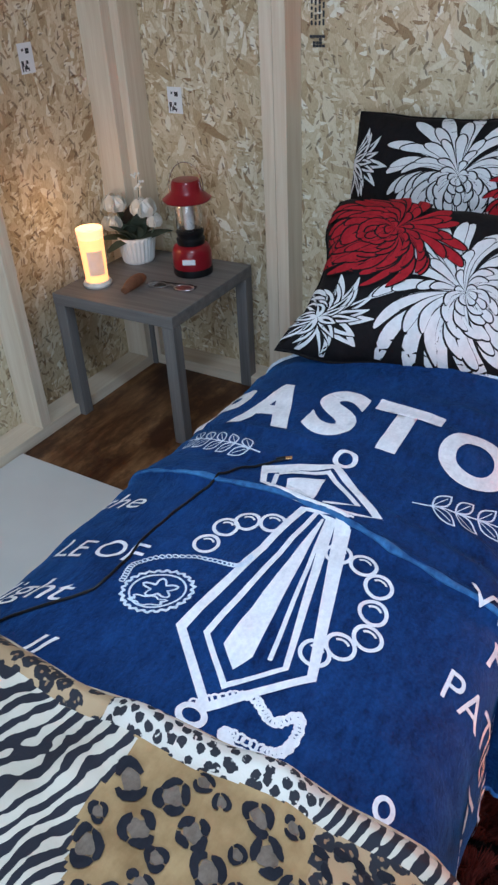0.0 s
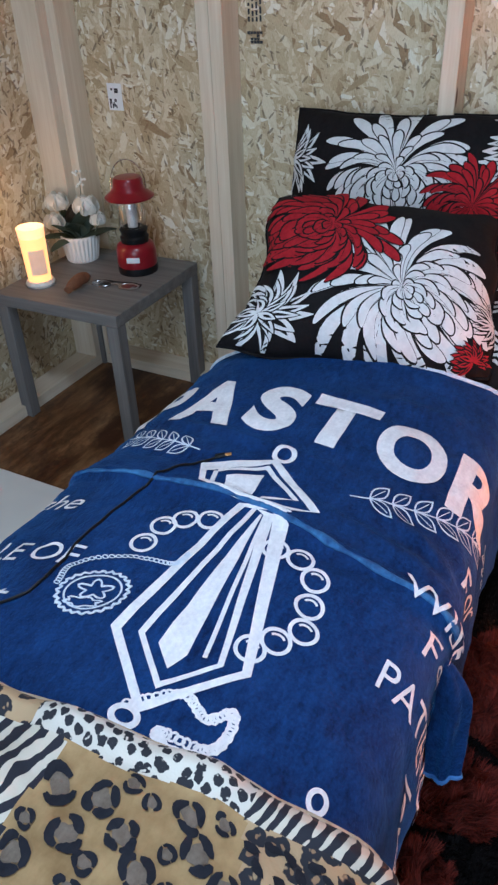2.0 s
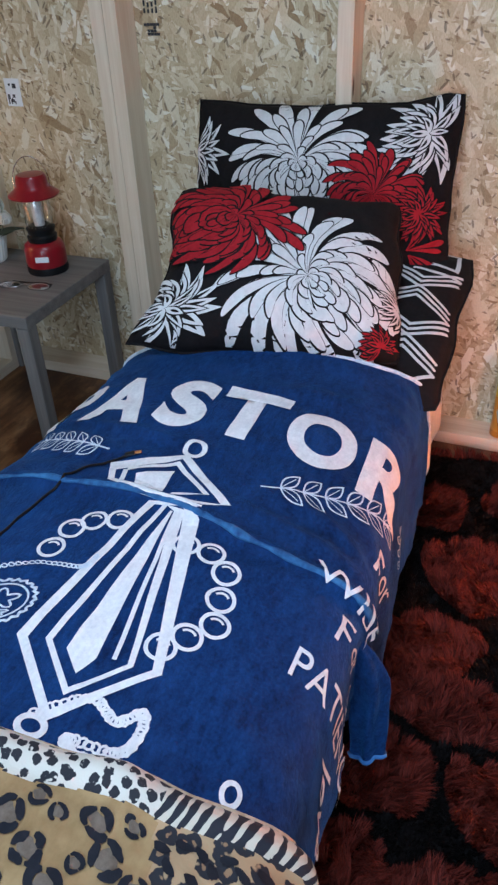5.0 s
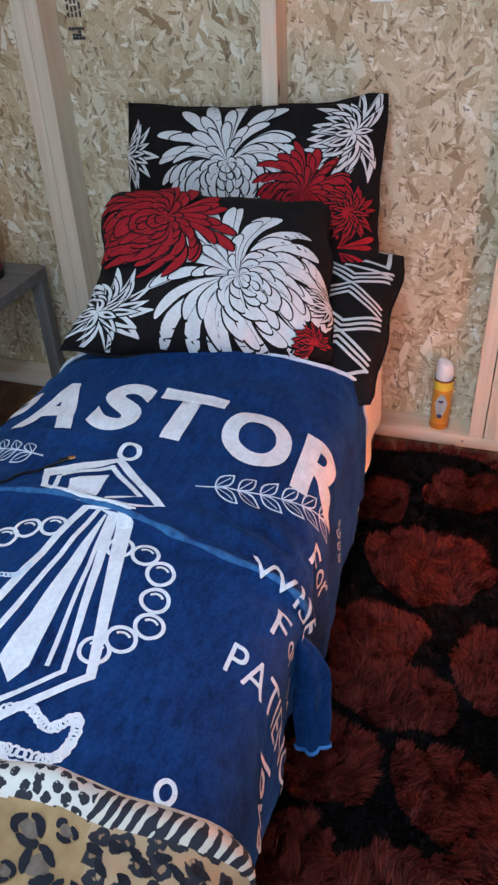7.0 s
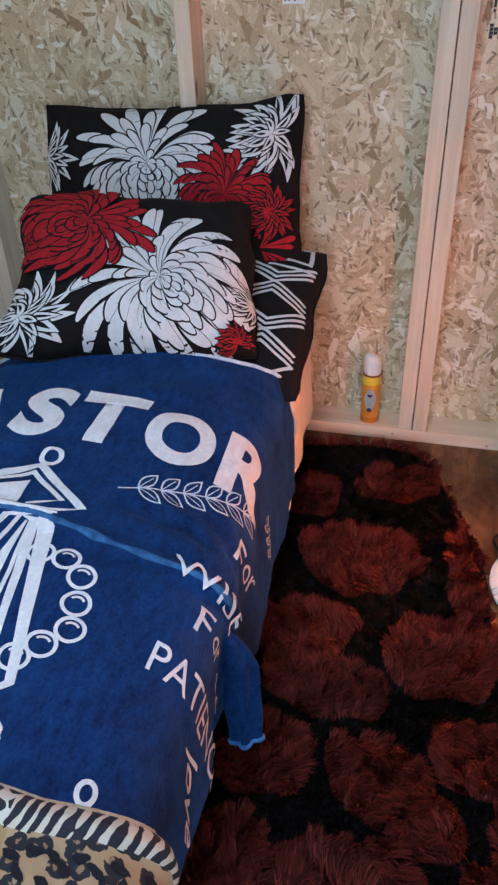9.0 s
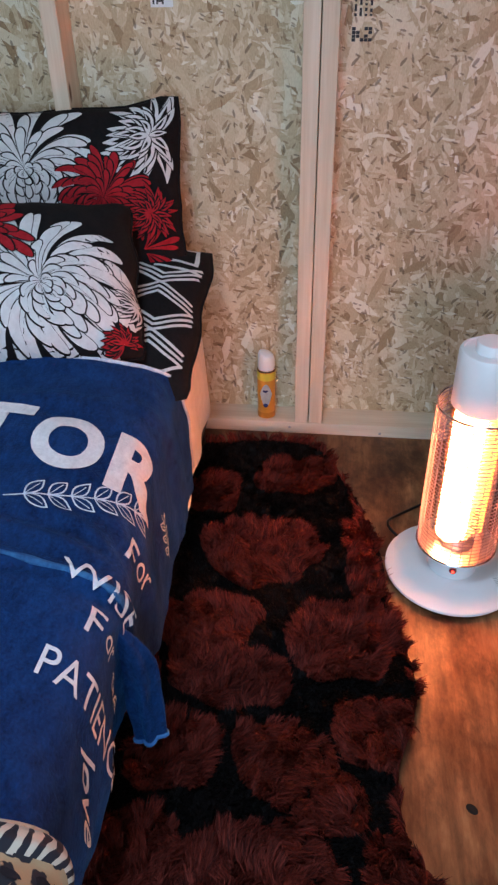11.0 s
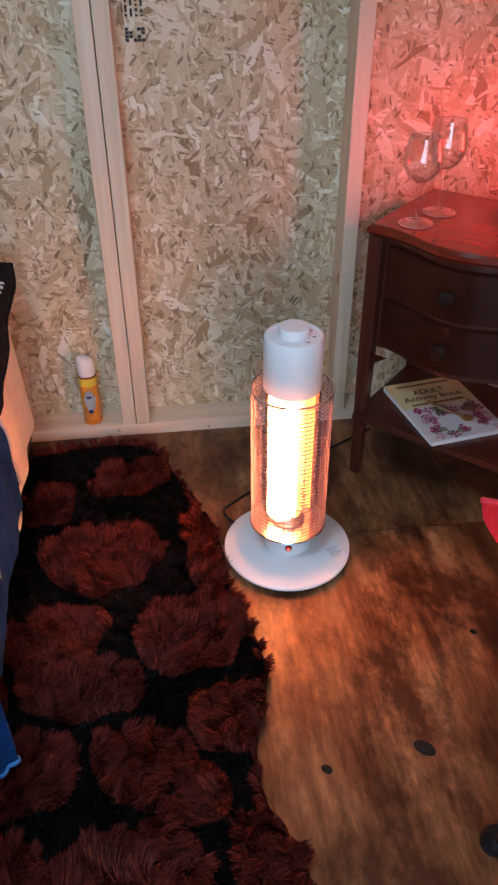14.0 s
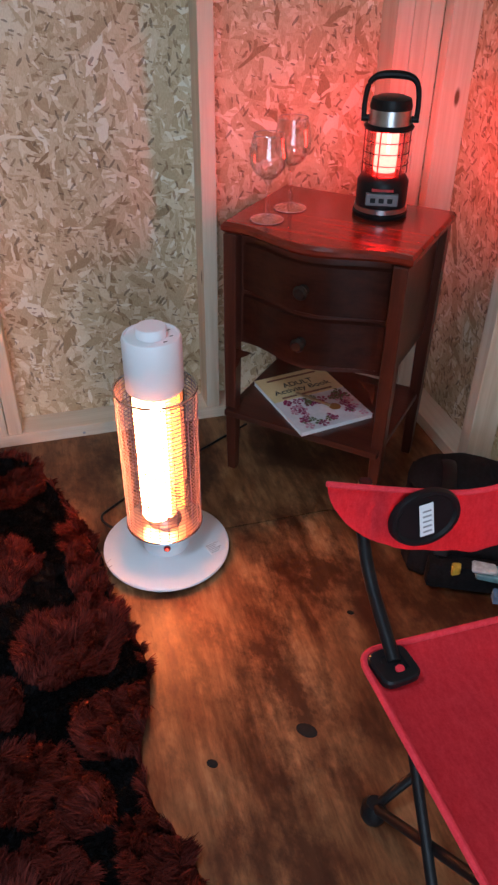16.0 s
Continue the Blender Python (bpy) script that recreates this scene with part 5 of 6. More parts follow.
specs = thing("spectacles", table_place(-0.672, -0.315), "thin wire spectacles lying on a grey table", "spectacles", 8)
specs.scale = (1.3, 1.2, 1.2)
for x in (-0.034, 0.034):
    part("rim", tube([(x + 0.024 * math.cos(t), 0.016 * math.sin(t), 0.004) for t in np.linspace(0, 6.283, 25)[:-1]], 0.0014, n=6, closed=True), MAT_STEEL, specs, smooth=True)
    b = lathe([(0, 0.0002), (1, 0.0002), (1, 0.0012), (0, 0.0012)], 24)
    bmesh.ops.transform(b, matrix=Matrix.Translation((x, 0, 0.0035)) @ Matrix.Diagonal((0.0228, 0.0148, 1, 1)), verts=b.verts)
    part("lens", b, MAT_GLASS, specs)
part("bridge", tube([(-0.011, 0.002, 0.004), (0, 0.006, 0.006), (0.011, 0.002, 0.004)], 0.0013, n=6), MAT_STEEL, specs)
for x in (-0.06, 0.06):
    part("temple", tube([(x, 0.0, 0.004), (x * 0.95, 0.02, 0.0025), (-x * 0.7, 0.028, 0.0015)], 0.0012, n=6), MAT_TUBE, specs)

# ---- air freshener on the bottom plate ----
can = thing("spray_can", (0.663, -0.052, 0.0385), "orange air freshener spray can with white cap, on a pine plate", "spray can")
part("can", lathe([(0, 0), (0.024, 0), (0.026, 0.004), (0.026, 0.150), (0.023, 0.158), (0, 0.158)]), plain("orange_can", (0.72, 0.30, 0.035), 0.32, 0, 0.06), can, "orange can", True)
part("yellow_band", lathe([(0.0262, 0.128), (0.0268, 0.128), (0.0268, 0.152), (0.0262, 0.152)], closed=True), plain("yellow_band", (0.8, 0.62, 0.06), 0.35, 0, 0.05), can, "yellow band", True)
part("brown_base", lathe([(0.0262, 0.002), (0.0266, 0.002), (0.0266, 0.020), (0.0262, 0.020)], closed=True), plain("amber_band", (0.55, 0.2, 0.02), 0.35, 0, 0.05), can, "", True)
b = lathe([(0, 0.1585), (0.0235, 0.1585), (0.0245, 0.166), (0.0240, 0.196), (0.0205, 0.206), (0.012, 0.210), (0, 0.211)])
for v in b.verts:
    if v.co.z > 0.19:
        v.co.z -= 0.35 * v.co.x
part("cap", b, MAT_WHITE, can, "white slanted spray cap", True)
part("cap_line", lathe([(0.0250, 0.1545), (0.0258, 0.1545), (0.0258, 0.1580), (0.0250, 0.1580)], closed=True), MAT_INK, can, "dark line under the cap", True)
badge = bmesh.new()
for k in range(8):
    a0, a1 = radians(-128 + 10 * k), radians(-128 + 10 * (k + 1))
    s0, s1 = math.sin(math.pi * (k + 0.15) / 8.3), math.sin(math.pi * (k + 1.15) / 8.3)
    badge.faces.new([badge.verts.new((0.0269 * math.cos(a), 0.0269 * math.sin(a), z)) for a, z in ((a0, 0.084 - 0.044 * s0), (a1, 0.084 - 0.044 * s1), (a1, 0.084 + 0.034 * s1), (a0, 0.084 + 0.034 * s0))])
bmesh.ops.solidify(badge, geom=badge.faces[:], thickness=-0.0003)
part("label_patch", badge, plain("pale_blue_patch", (0.68, 0.76, 0.82), 0.4, 0, 0.12, 200), can, "pale blue and white label")
MAT_NAVY = plain("navy_mark", (0.03, 0.05, 0.2), 0.4)
for a, z, r in ((-99, 0.095, 0.0045), (-91, 0.093, 0.0045), (-83, 0.095, 0.0045), (-90, 0.047, 0.0075)):
    b = bmesh.new()
    bmesh.ops.create_icosphere(b, subdivisions=2, radius=r, matrix=Matrix.Rotation(radians(a), 4, "Z") @ Matrix.Translation((0.0262, 0, z)) @ Matrix.Diagonal((0.25, 1, 1, 1)))
    part("label_mark", b, MAT_NAVY, can, "dark blue mark", True)
part("side_trigger", tube([(0.024, 0, 0.135), (0.034, -0.004, 0.128), (0.03, -0.006, 0.118)], 0.002, n=6), MAT_BRASS, can)

# ---- standing electric heater ----
HX, HY = 1.146, -0.628
heater = thing("tower_heater", (HX, HY, 0.0), "white standing electric heater glowing orange behind a wire guard", "heater", 18)
part("base_disc", lathe([(0, 0.008), (0.142, 0.008), (0.150, 0.013), (0.150, 0.018), (0.146, 0.022), (0.06, 0.026), (0, 0.026)], 72), MAT_WHITE, heater, "white round base", True)
for k in range(5):
    t = 6.28318 * k / 5 + 0.3
    part("rubber_foot", lathe([(0, 0), (0.014, 0), (0.014, 0.0085), (0, 0.0085)], 14, None, (0.128 * math.cos(t), 0.128 * math.sin(t), 0)), MAT_BLACK, heater)
neck = part("neck", lathe([(0, 0.0262), (0.053, 0.0262), (0.055, 0.030), (0.055, 0.094), (0.052, 0.098), (0, 0.098)], 48), MAT_WHITE, heater, "white lower housing", True)
MAT_LED = glow_material("red_pilot", (1.0, 0.05, 0.02), 4.0)
bez = Matrix.Rotation(radians(-115), 4, "Z")
b = lathe([(0, 0.003), (0.0065, 0.003), (0.0085, 0.0), (0.0085, -0.002), (0, -0.002)], 16)
bmesh.ops.transform(b, matrix=bez @ Matrix.Translation((0.0555, 0, 0.055)) @ Matrix.Rotation(radians(90), 4, "Y"), verts=b.verts)
part("pilot_bezel", b, plain("dark_red_bezel", (0.25, 0.01, 0.01), 0.3), heater, "", True)
b = lathe([(0, 0.005), (0.003, 0.0045), (0.0035, 0.002), (0, 0.002)], 12)
bmesh.ops.transform(b, matrix=bez @ Matrix.Translation((0.0555, 0, 0.055)) @ Matrix.Rotation(radians(90), 4, "Y"), verts=b.verts)
part("pilot_light", b, MAT_LED, heater, "glowing red pilot light")
for z in (0.099, 0.458):
    part("guard_ring", tube([(0.086 * math.cos(t), 0.086 * math.sin(t), z) for t in np.linspace(0, 6.283, 49)[:-1]], 0.0026, n=6, closed=True), MAT_CHROME, heater, smooth=True)
MAT_GUARD = plain("guard_wire_steel", (0.26, 0.21, 0.26), 0.4, 0.35, 0.1)
wire = tube([(0, 0, 0.099), (0, 0, 0.458)], 0.0008, n=5)
wire_me = bpy.data.meshes.new("guard_wire")
wire.to_mesh(wire_me)
wire.free()
wire_me.materials.append(MAT_GUARD)
for k in range(26):
    t = 6.28318 * k / 26
    w = new("guard_wire", wire_me)
    w.parent = heater
    w.location = (0.086 * math.cos(t), 0.086 * math.sin(t), 0)
for k in range(36):
    z = 0.104 + 0.0099 * k
    arc = [(0.0845 * math.cos(t), 0.0845 * math.sin(t), z) for t in np.linspace(0, 6.283, 41)[:-1]]
    part("guard_hoop", tube(arc, 0.0013, n=4, closed=True), MAT_GUARD, heater)
# reflector behind the element, open toward the room
refl = bmesh.new()
rows = [[refl.verts.new((r * math.cos(a), r * math.sin(a), z)) for a in np.linspace(radians(-40), radians(210), 26)] for r, z in ((0.060, 0.10), (0.060, 0.455), (0.058, 0.455), (0.058, 0.10))]
for a, c in zip(rows, rows[1:] + rows[:1]):
    for k in range(17):
        refl.faces.new((a[k], a[k + 1], c[k + 1], c[k]))
bmesh.ops.recalc_face_normals(refl, faces=refl.faces)
part("reflector", refl, plain("polished_reflector", (0.26, 0.24, 0.26), 0.28, 1.0, 0.05), heater, "polished reflector", True)
HEAT = (1.0, 0.24, 0.06)
MAT_COIL = glow_material("glowing_coil", (1.0, 0.32, 0.05), 2.2)
MAT_HEAT = glow_material("glowing_element", HEAT, 82.0)
part("element", lathe([(0, 0.125), (0.027, 0.125), (0.033, 0.135), (0.033, 0.44), (0.027, 0.45), (0, 0.45)], 24, None, (-0.0208, -0.0058, 0)), MAT_HEAT, heater, "white-hot carbon element", True)
for k in range(38):
    z = 0.135 + 0.0083 * k
    part("coil_turn", tube([(0.032 + 0.016 * math.cos(t), -0.010 + 0.016 * math.sin(t), z) for t in np.linspace(0, 6.283, 15)[:-1]], 0.0016, n=4, closed=True), MAT_COIL, heater)
# unseen plate added to keep the element's glow off the white base
part("guard_floor", lathe([(0, 0.0982), (0.085, 0.0982), (0.085, 0.0998), (0, 0.0998)], 48), MAT_STEEL, heater, "steel plate added to shade the base from the element")
part("element_holder", lathe([(0, 0.1), (0.040, 0.1), (0.040, 0.106), (0.030, 0.124), (0, 0.124)], 24), MAT_STEEL, heater, "", True)
part("cap", lathe([(0.05, 0.452), (0.0595, 0.4595), (0.0605, 0.462), (0.0605, 0.572), (0.0575, 0.579), (0.054, 0.580), (0.053, 0.576), (0.034, 0.576), (0, 0.576)], 56), MAT_WHITE, heater, "white top housing", True)
part("cap_floor", lathe([(0, 0.4555), (0.0545, 0.4555), (0.0545, 0.459), (0, 0.459)], 32), MAT_STEEL, heater)
part("dial", lathe([(0, 0.5765), (0.031, 0.5765), (0.031, 0.594), (0.029, 0.597), (0, 0.598)], 32), MAT_WHITE, heater, "white dial", True)
for k in range(3):
    a = radians(-75 + 40 * k)
    part("dial_mark", boxed((0.040 * math.cos(a) - 0.004, 0.040 * math.sin(a) - 0.001, 0.576), (0.040 * math.cos(a) + 0.004, 0.040 * math.sin(a) + 0.001, 0.5768)), MAT_INK, heater)
part("rating_plate", boxed((0.068, -0.098, 0.0252), (0.106, -0.062, 0.0262)), MAT_PAPER, heater, "printed rating label")
for k in range(6):
    part("print_bar", boxed((0.071, -0.067 - 0.0052 * k, 0.0262), (0.103 - 0.006 * (k % 3), -0.0655 - 0.0052 * k, 0.0265)), plain("grey_ink", (0.3, 0.3, 0.32), 0.6) if k == 0 else bpy.data.materials["grey_ink"], heater)
lead = curve_through([(HX - 0.135, HY + 0.06, 0.012), (HX - 0.17, HY + 0.10, 0.03), (HX - 0.13, HY + 0.17, 0.008), (HX + 0.05, HY + 0.30, 0.006), (HX + 0.3, HY + 0.45, 0.006)], 8)
lead = [(p.x + 0.03, p.y + 0.02, p.z) for p in lead]
tagged(mesh_object("power_lead", tube(lead, 0.0035, n=8), MAT_BLACK, smooth=True), "black power lead of a heater on plywood", "cable")

# ---- dark nightstand across the corner ----
NS_TOP = 0.69
stand = thing("nightstand", (1.632, -0.378, 0), "dark mahogany nightstand with two serpentine drawers and a low shelf", "nightstand", -43.5)
NW, ND = 0.222, 0.178


def serpentine(x):
    """How far the front bows out at x."""
    t = x / NW
    return 0.024 * math.cos(t * math.pi * 1.15) - 0.004


def bowed_slab(z0, z1, grow, lip=0.0, back=None):
    bm = bmesh.new()
    n = 36
    rows = []
    for z, g in ((z0, grow - lip), (z0 + (z1 - z0) * 0.3, grow), (z0 + (z1 - z0) * 0.7, grow), (z1, grow - lip)):
        w = NW + g
        line = [bm.verts.new((w * (2 * k / n - 1), -ND - serpentine(NW * (2 * k / n - 1)) - g, z)) for k in range(n + 1)]
        line += [bm.verts.new((w, ND if back is None else back, z)), bm.verts.new((-w, ND if back is None else back, z))]
        rows.append(line)
    for a, c in zip(rows, rows[1:]):
        for k in range(len(a)):
            j = (k + 1) % len(a)
            bm.faces.new((a[k], a[j], c[j], c[k]))
    bm.faces.new(rows[0][::-1])
    bm.faces.new(rows[-1])
    bmesh.ops.recalc_face_normals(bm, faces=bm.faces)
    return bm


part("top", bowed_slab(NS_TOP - 0.024, NS_TOP, 0.004, 0.006), MAT_MAHOGANY_LANTERN_RED, stand, "polished red-brown top with the lantern's red added to its colour")
part("case", bowed_slab(0.385, NS_TOP - 0.0245, -0.022), MAT_MAHOGANY, stand)
for z0, z1 in ((0.525, 0.645), (0.397, 0.517)):
    bm = bmesh.new()
    n = 30
    rows = []
    for z, g in ((z0, 0.0), (z0 + 0.004, 0.007), (z1 - 0.004, 0.007), (z1, 0.0)):
        rows.append([bm.verts.new(((NW - 0.045) * (2 * k / n - 1), -ND - serpentine((NW - 0.045) * (2 * k / n - 1)) + 0.0215 - g, z)) for k in range(n + 1)])
    for a, c in zip(rows, rows[1:]):
        for k in range(n):
            bm.faces.new((a[k], a[k + 1], c[k + 1], c[k]))
    bmesh.ops.solidify(bm, geom=bm.faces[:], thickness=-0.006)
    drawer = part("drawer", bm, MAT_MAHOGANY, stand, "bowed drawer front")
    zc = (z0 + z1) / 2
    yk = -ND - serpentine(0) + 0.012
    b = lathe([(0, 0.030), (0.012, 0.029), (0.017, 0.022), (0.013, 0.014), (0.007, 0.010), (0.012, 0.003), (0.013, 0), (0, 0)], 22)
    bmesh.ops.transform(b, matrix=Matrix.Translation((0.0, yk, zc)) @ Matrix.Rotation(radians(90), 4, "X"), verts=b.verts)
    part("knob", b, plain("dark_bronze", (0.05, 0.04, 0.035), 0.3, 0.8) if z0 > 0.5 else bpy.data.materials["dark_bronze"], drawer, "dark metal knob", True)
for sx in (-1, 1):
    for y in (-ND + 0.034, ND - 0.020):
        b = bmesh.new()
        x = sx * (NW - 0.020)
        ring_z = ((0.0, 0.012), (0.15, 0.0145), (0.36, 0.0165), (0.6655, 0.0165))
        rr = [[b.verts.new((x + dx * s, y + dy * s, z)) for dx, dy in ((-1, -1), (1, -1), (1, 1), (-1, 1))] for z, s in ring_z]
        for a, c in zip(rr, rr[1:]):
            for k in range(4):
                b.faces.new((a[k], a[(k + 1) % 4], c[(k + 1) % 4], c[k]))
        b.faces.new(rr[0][::-1])
        b.faces.new(rr[-1])
        bmesh.ops.bevel(b, geom=[e for e in b.edges], offset=0.002, segments=1, affect="EDGES")
        part("leg", b, MAT_MAHOGANY_LEG, stand)
part("shelf", boxed((-NW + 0.012, -ND + 0.0, 0.186), (NW - 0.012, ND - 0.01, 0.204), 0.003), MAT_MAHOGANY, stand, "low shelf")
for sx in (-1, 1):
    b = bmesh.new()
    pts = [(0, 0), (0.045, 0), (0.03, -0.012), (0.014, -0.022), (0.006, -0.045), (0, -0.055)]
    fr = [b.verts.new((sx * (NW - 0.041 - x), -ND + 0.012, 0.384 + z)) for x, z in pts]
    b.faces.new(fr)
    bmesh.ops.solidify(b, geom=b.faces[:], thickness=0.012)
    part("bracket", b, MAT_MAHOGANY, stand, "small scrolled bracket")

# activity book on the shelf
book = thing("book", (1.592, -0.382, 0.2045), "softcover activity book with yellow band and flowers, on a shelf", "book", 9.5)
BW, BH, BT = 0.104, 0.136, 0.012
part("pages", boxed((-BW + 0.001, -BH + 0.001, 0.001), (BW - 0.001, BH - 0.001, BT - 0.0012)), MAT_PAPER, book, "white page block")
part("back_cover", boxed((-BW, -BH, 0.0), (BW, BH, 0.001)), MAT_PAPER, book)
part("front_cover", boxed((-BW, -BH, BT - 0.0011), (BW, BH, BT)), plain("white_cover", (0.72, 0.68, 0.70), 0.35, 0, 0.08, 60), book, "white flowered cover")
part("title_band", boxed((-BW, 0.012, BT), (BW, BH, BT + 0.0006)), plain("pale_yellow_band", (0.72, 0.58, 0.30), 0.35, 0, 0.06), book, "pale yellow title band")


def on_book(u, v, off=0.0):
    return Vector((u, v, BT + 0.0008 + off))


letters("title_word", "ADULT", book, on_book, -0.045, 0.070, 0.09, 0.022, MAT_INK, 0, 0.015, off=0.0002)
letters("title_word", "Activity Book", book, on_book, -0.085, 0.036, 0.17, 0.027, MAT_INK, 0, 0.012, off=0.0002)
for z in (0.112, 0.020):
    part("print_bar", boxed((-0.075, z, BT + 0.0006), (0.075, z + 0.008, BT + 0.001)), plain("brown_ink", (0.22, 0.1, 0.06), 0.6) if z > 0.1 else bpy.data.materials["brown_ink"], book)
rnd = random.Random(8)
inks = [plain("magenta_bloom", (0.30, 0.02, 0.10), 0.5), plain("pink_bloom", (0.62, 0.28, 0.36), 0.5), plain("olive_leaf", (0.12, 0.14, 0.04), 0.5)]
for k in range(64):
    cx, cy = rnd.uniform(-0.09, 0.09), rnd.uniform(-0.125, 0.0)
    if abs(cx) < 0.045 and -0.10 < cy < -0.035:
        continue
    b = bmesh.new()
    for j in range(5):
        pts = petal(cx, cy, 1.2566 * j + k, 0.001, rnd.uniform(0.008, 0.016), 0.0050, 0.2)
        n = len(pts) // 2
        vs = [b.verts.new((u, v, BT + 0.0003 + 0.00002 * k)) for u, v in pts if True]
        for i in range(n - 1):
            b.faces.new((vs[i], vs[i + 1], vs[-2 - i], vs[-1 - i]))
    part("cover_bloom", b, inks[k % 3 if k % 4 else 0], book)
b = tube([(-0.03, 0.03, BT + 0.003), (0.005, -0.03, BT + 0.003), (0.022, -0.060, BT + 0.003)], 0.006, n=10, squash=0.4)
part("cover_brush", b, plain("tan_handle", (0.35, 0.22, 0.12), 0.4), book, "pictured tan brush handle", True)
b = lathe([(0, 0), (0.016, 0), (0.013, 0.0012), (0, 0.0016)], 18, None, (0.032, -0.066, BT + 0.0012))
part("cover_cup", b, plain("amber_cup", (0.30, 0.12, 0.03), 0.4), book, "pictured amber cup", True)

# wine glasses
# pale half-metal for rings that stand in for glints on the glass edges
MAT_GLASS_GLINT = plain("glass_edge_glint", (0.75, 0.72, 0.72), 0.12, 0.6, 0.05)
for k, (x, y, tall) in enumerate(((1.466, -0.350, 0.90), (1.543, -0.284, 0.98))):
    prof = [(0, 0.0), (0.036, 0.0), (0.037, 0.0015), (0.02, 0.004), (0.006, 0.010), (0.0042, 0.03), (0.0042, 0.085), (0.010, 0.098), (0.028, 0.114), (0.039, 0.135), (0.0405, 0.155), (0.036, 0.185), (0.032, 0.205),
            (0.0312, 0.205), (0.0352, 0.184), (0.0395, 0.155), (0.038, 0.136), (0.027, 0.1165), (0.010, 0.1015), (0, 0.100)]
    b = lathe([(r * 1.03, z * tall) for r, z in prof], 40)
    g = tagged(mesh_object("wine_glass", b, MAT_GLASS, smooth=True), "empty clear stemmed wine glass on a nightstand", "wine glass", "wine glasses")
    g.location = (x, y, NS_TOP + 0.0012)
    for edge_name, r, z in (("rim", 0.0325, 0.205 * tall), ("foot_edge", 0.0378, 0.0012)):
        part(edge_name, tube([(r * math.cos(t), r * math.sin(t), z) for t in np.linspace(0, 6.283, 37)[:-1]], 0.0008, n=6, closed=True), MAT_GLASS_GLINT, g, "pale ring standing for the glint on the glass edge", True)

# red glowing lantern
lamp = thing("electric_lantern", (1.735, -0.368, NS_TOP), "black and silver electric lantern glowing red, with a carry handle", "lantern", -24)
part("foot", lathe([(0, 0), (0.060, 0), (0.063, 0.004), (0.063, 0.012), (0.058, 0.016), (0, 0.016)]), MAT_BLACK, lamp, "black foot", True)
part("foot_band", lathe([(0.0, 0.0162), (0.060, 0.0162), (0.060, 0.028), (0.0, 0.028)]), MAT_STEEL, lamp, "silver band", True)
part("battery_case", lathe([(0, 0.0282), (0.057, 0.0282), (0.058, 0.036), (0.058, 0.090), (0.050, 0.104), (0.044, 0.108), (0, 0.108)]), MAT_BLACK, lamp, "black battery case", True)
part("control_panel", boxed((-0.036, -0.0610, 0.040), (0.036, -0.045, 0.070), 0.003), plain("dull_grey_panel", (0.16, 0.16, 0.17), 0.4), lamp, "silver control panel")
for k in range(3):
    part("button", boxed((-0.026 + 0.019 * k, -0.0630, 0.048), (-0.014 + 0.019 * k, -0.0608, 0.060), 0.001), MAT_BLACK, lamp)
part("print_bar", boxed((-0.024, -0.0595, 0.076), (0.024, -0.0565, 0.082)), plain("red_mark", (0.4, 0.02, 0.02), 0.5), lamp)
MAT_RED_GLOW = glow_material("red_glowing_tube", (1.0, 0.008, 0.003), 125.0)
part("glow_tube", lathe([(0, 0.112), (0.024, 0.112), (0.025, 0.12), (0.025, 0.205), (0.022, 0.212), (0, 0.212)], 28), MAT_RED_GLOW, lamp, "bright red glowing tube", True)
shell = part("globe", lathe([(0.045, 0.1085), (0.047, 0.112), (0.047, 0.212), (0.0455, 0.2155), (0.0435, 0.2155), (0.0450, 0.211), (0.0450, 0.113), (0.0435, 0.1085)], 40, closed=True), glass_material("clear_shell", (1.0, 0.9, 0.88)), lamp, "clear shell", True)
shell.visible_shadow = False
lamp.scale = (1, 1, 0.87)
for k in range(6):
    t = 6.28318 * k / 6 + 0.2
    part("guard_bar", tube([(0.051 * math.cos(t), 0.051 * math.sin(t), 0.106), (0.051 * math.cos(t), 0.051 * math.sin(t), 0.218)], 0.0016, n=6), MAT_BLACK, lamp)
for z in (0.135, 0.163, 0.19):
    part("guard_ring", tube([(0.051 * math.cos(t), 0.051 * math.sin(t), z) for t in np.linspace(0, 6.283, 33)[:-1]], 0.0013, n=5, closed=True), MAT_BLACK, lamp)
part("upper_collar", lathe([(0, 0.216), (0.053, 0.216), (0.055, 0.222), (0.050, 0.228), (0, 0.228)]), MAT_BLACK, lamp, "", True)
part("upper_band", lathe([(0, 0.2282), (0.047, 0.2282), (0.044, 0.262), (0, 0.262)]), MAT_STEEL, lamp, "silver upper band", True)
part("lid", lathe([(0, 0.2622), (0.045, 0.2622), (0.046, 0.270), (0.042, 0.286), (0.030, 0.291), (0, 0.291)]), MAT_BLACK, lamp, "black lid", True)
for sx in (-1, 1):
    part("pivot", tube([(sx * 0.043, 0, 0.238), (sx * 0.062, 0, 0.238)], 0.008, n=12), MAT_BLACK, lamp)
bail = [(-0.056, 0, 0.234), (-0.057, 0, 0.275), (-0.050, 0, 0.318), (-0.026, 0, 0.336), (0.026, 0, 0.336), (0.050, 0, 0.318), (0.057, 0, 0.275), (0.056, 0, 0.234)]
part("carry_handle", tube(curve_through(bail, 6), 0.006, n=10, radii=[0.0055 + 0.004 * math.exp(-(((k - 21) / 7.0) ** 2)) for k in range(43)]), MAT_BLACK, lamp, "black carry handle", True)

# ---- folding camp chair ----
chair = thing("camp_chair", (1.312, -1.312, 0), "red canvas folding camp chair with black tube frame", "chair")


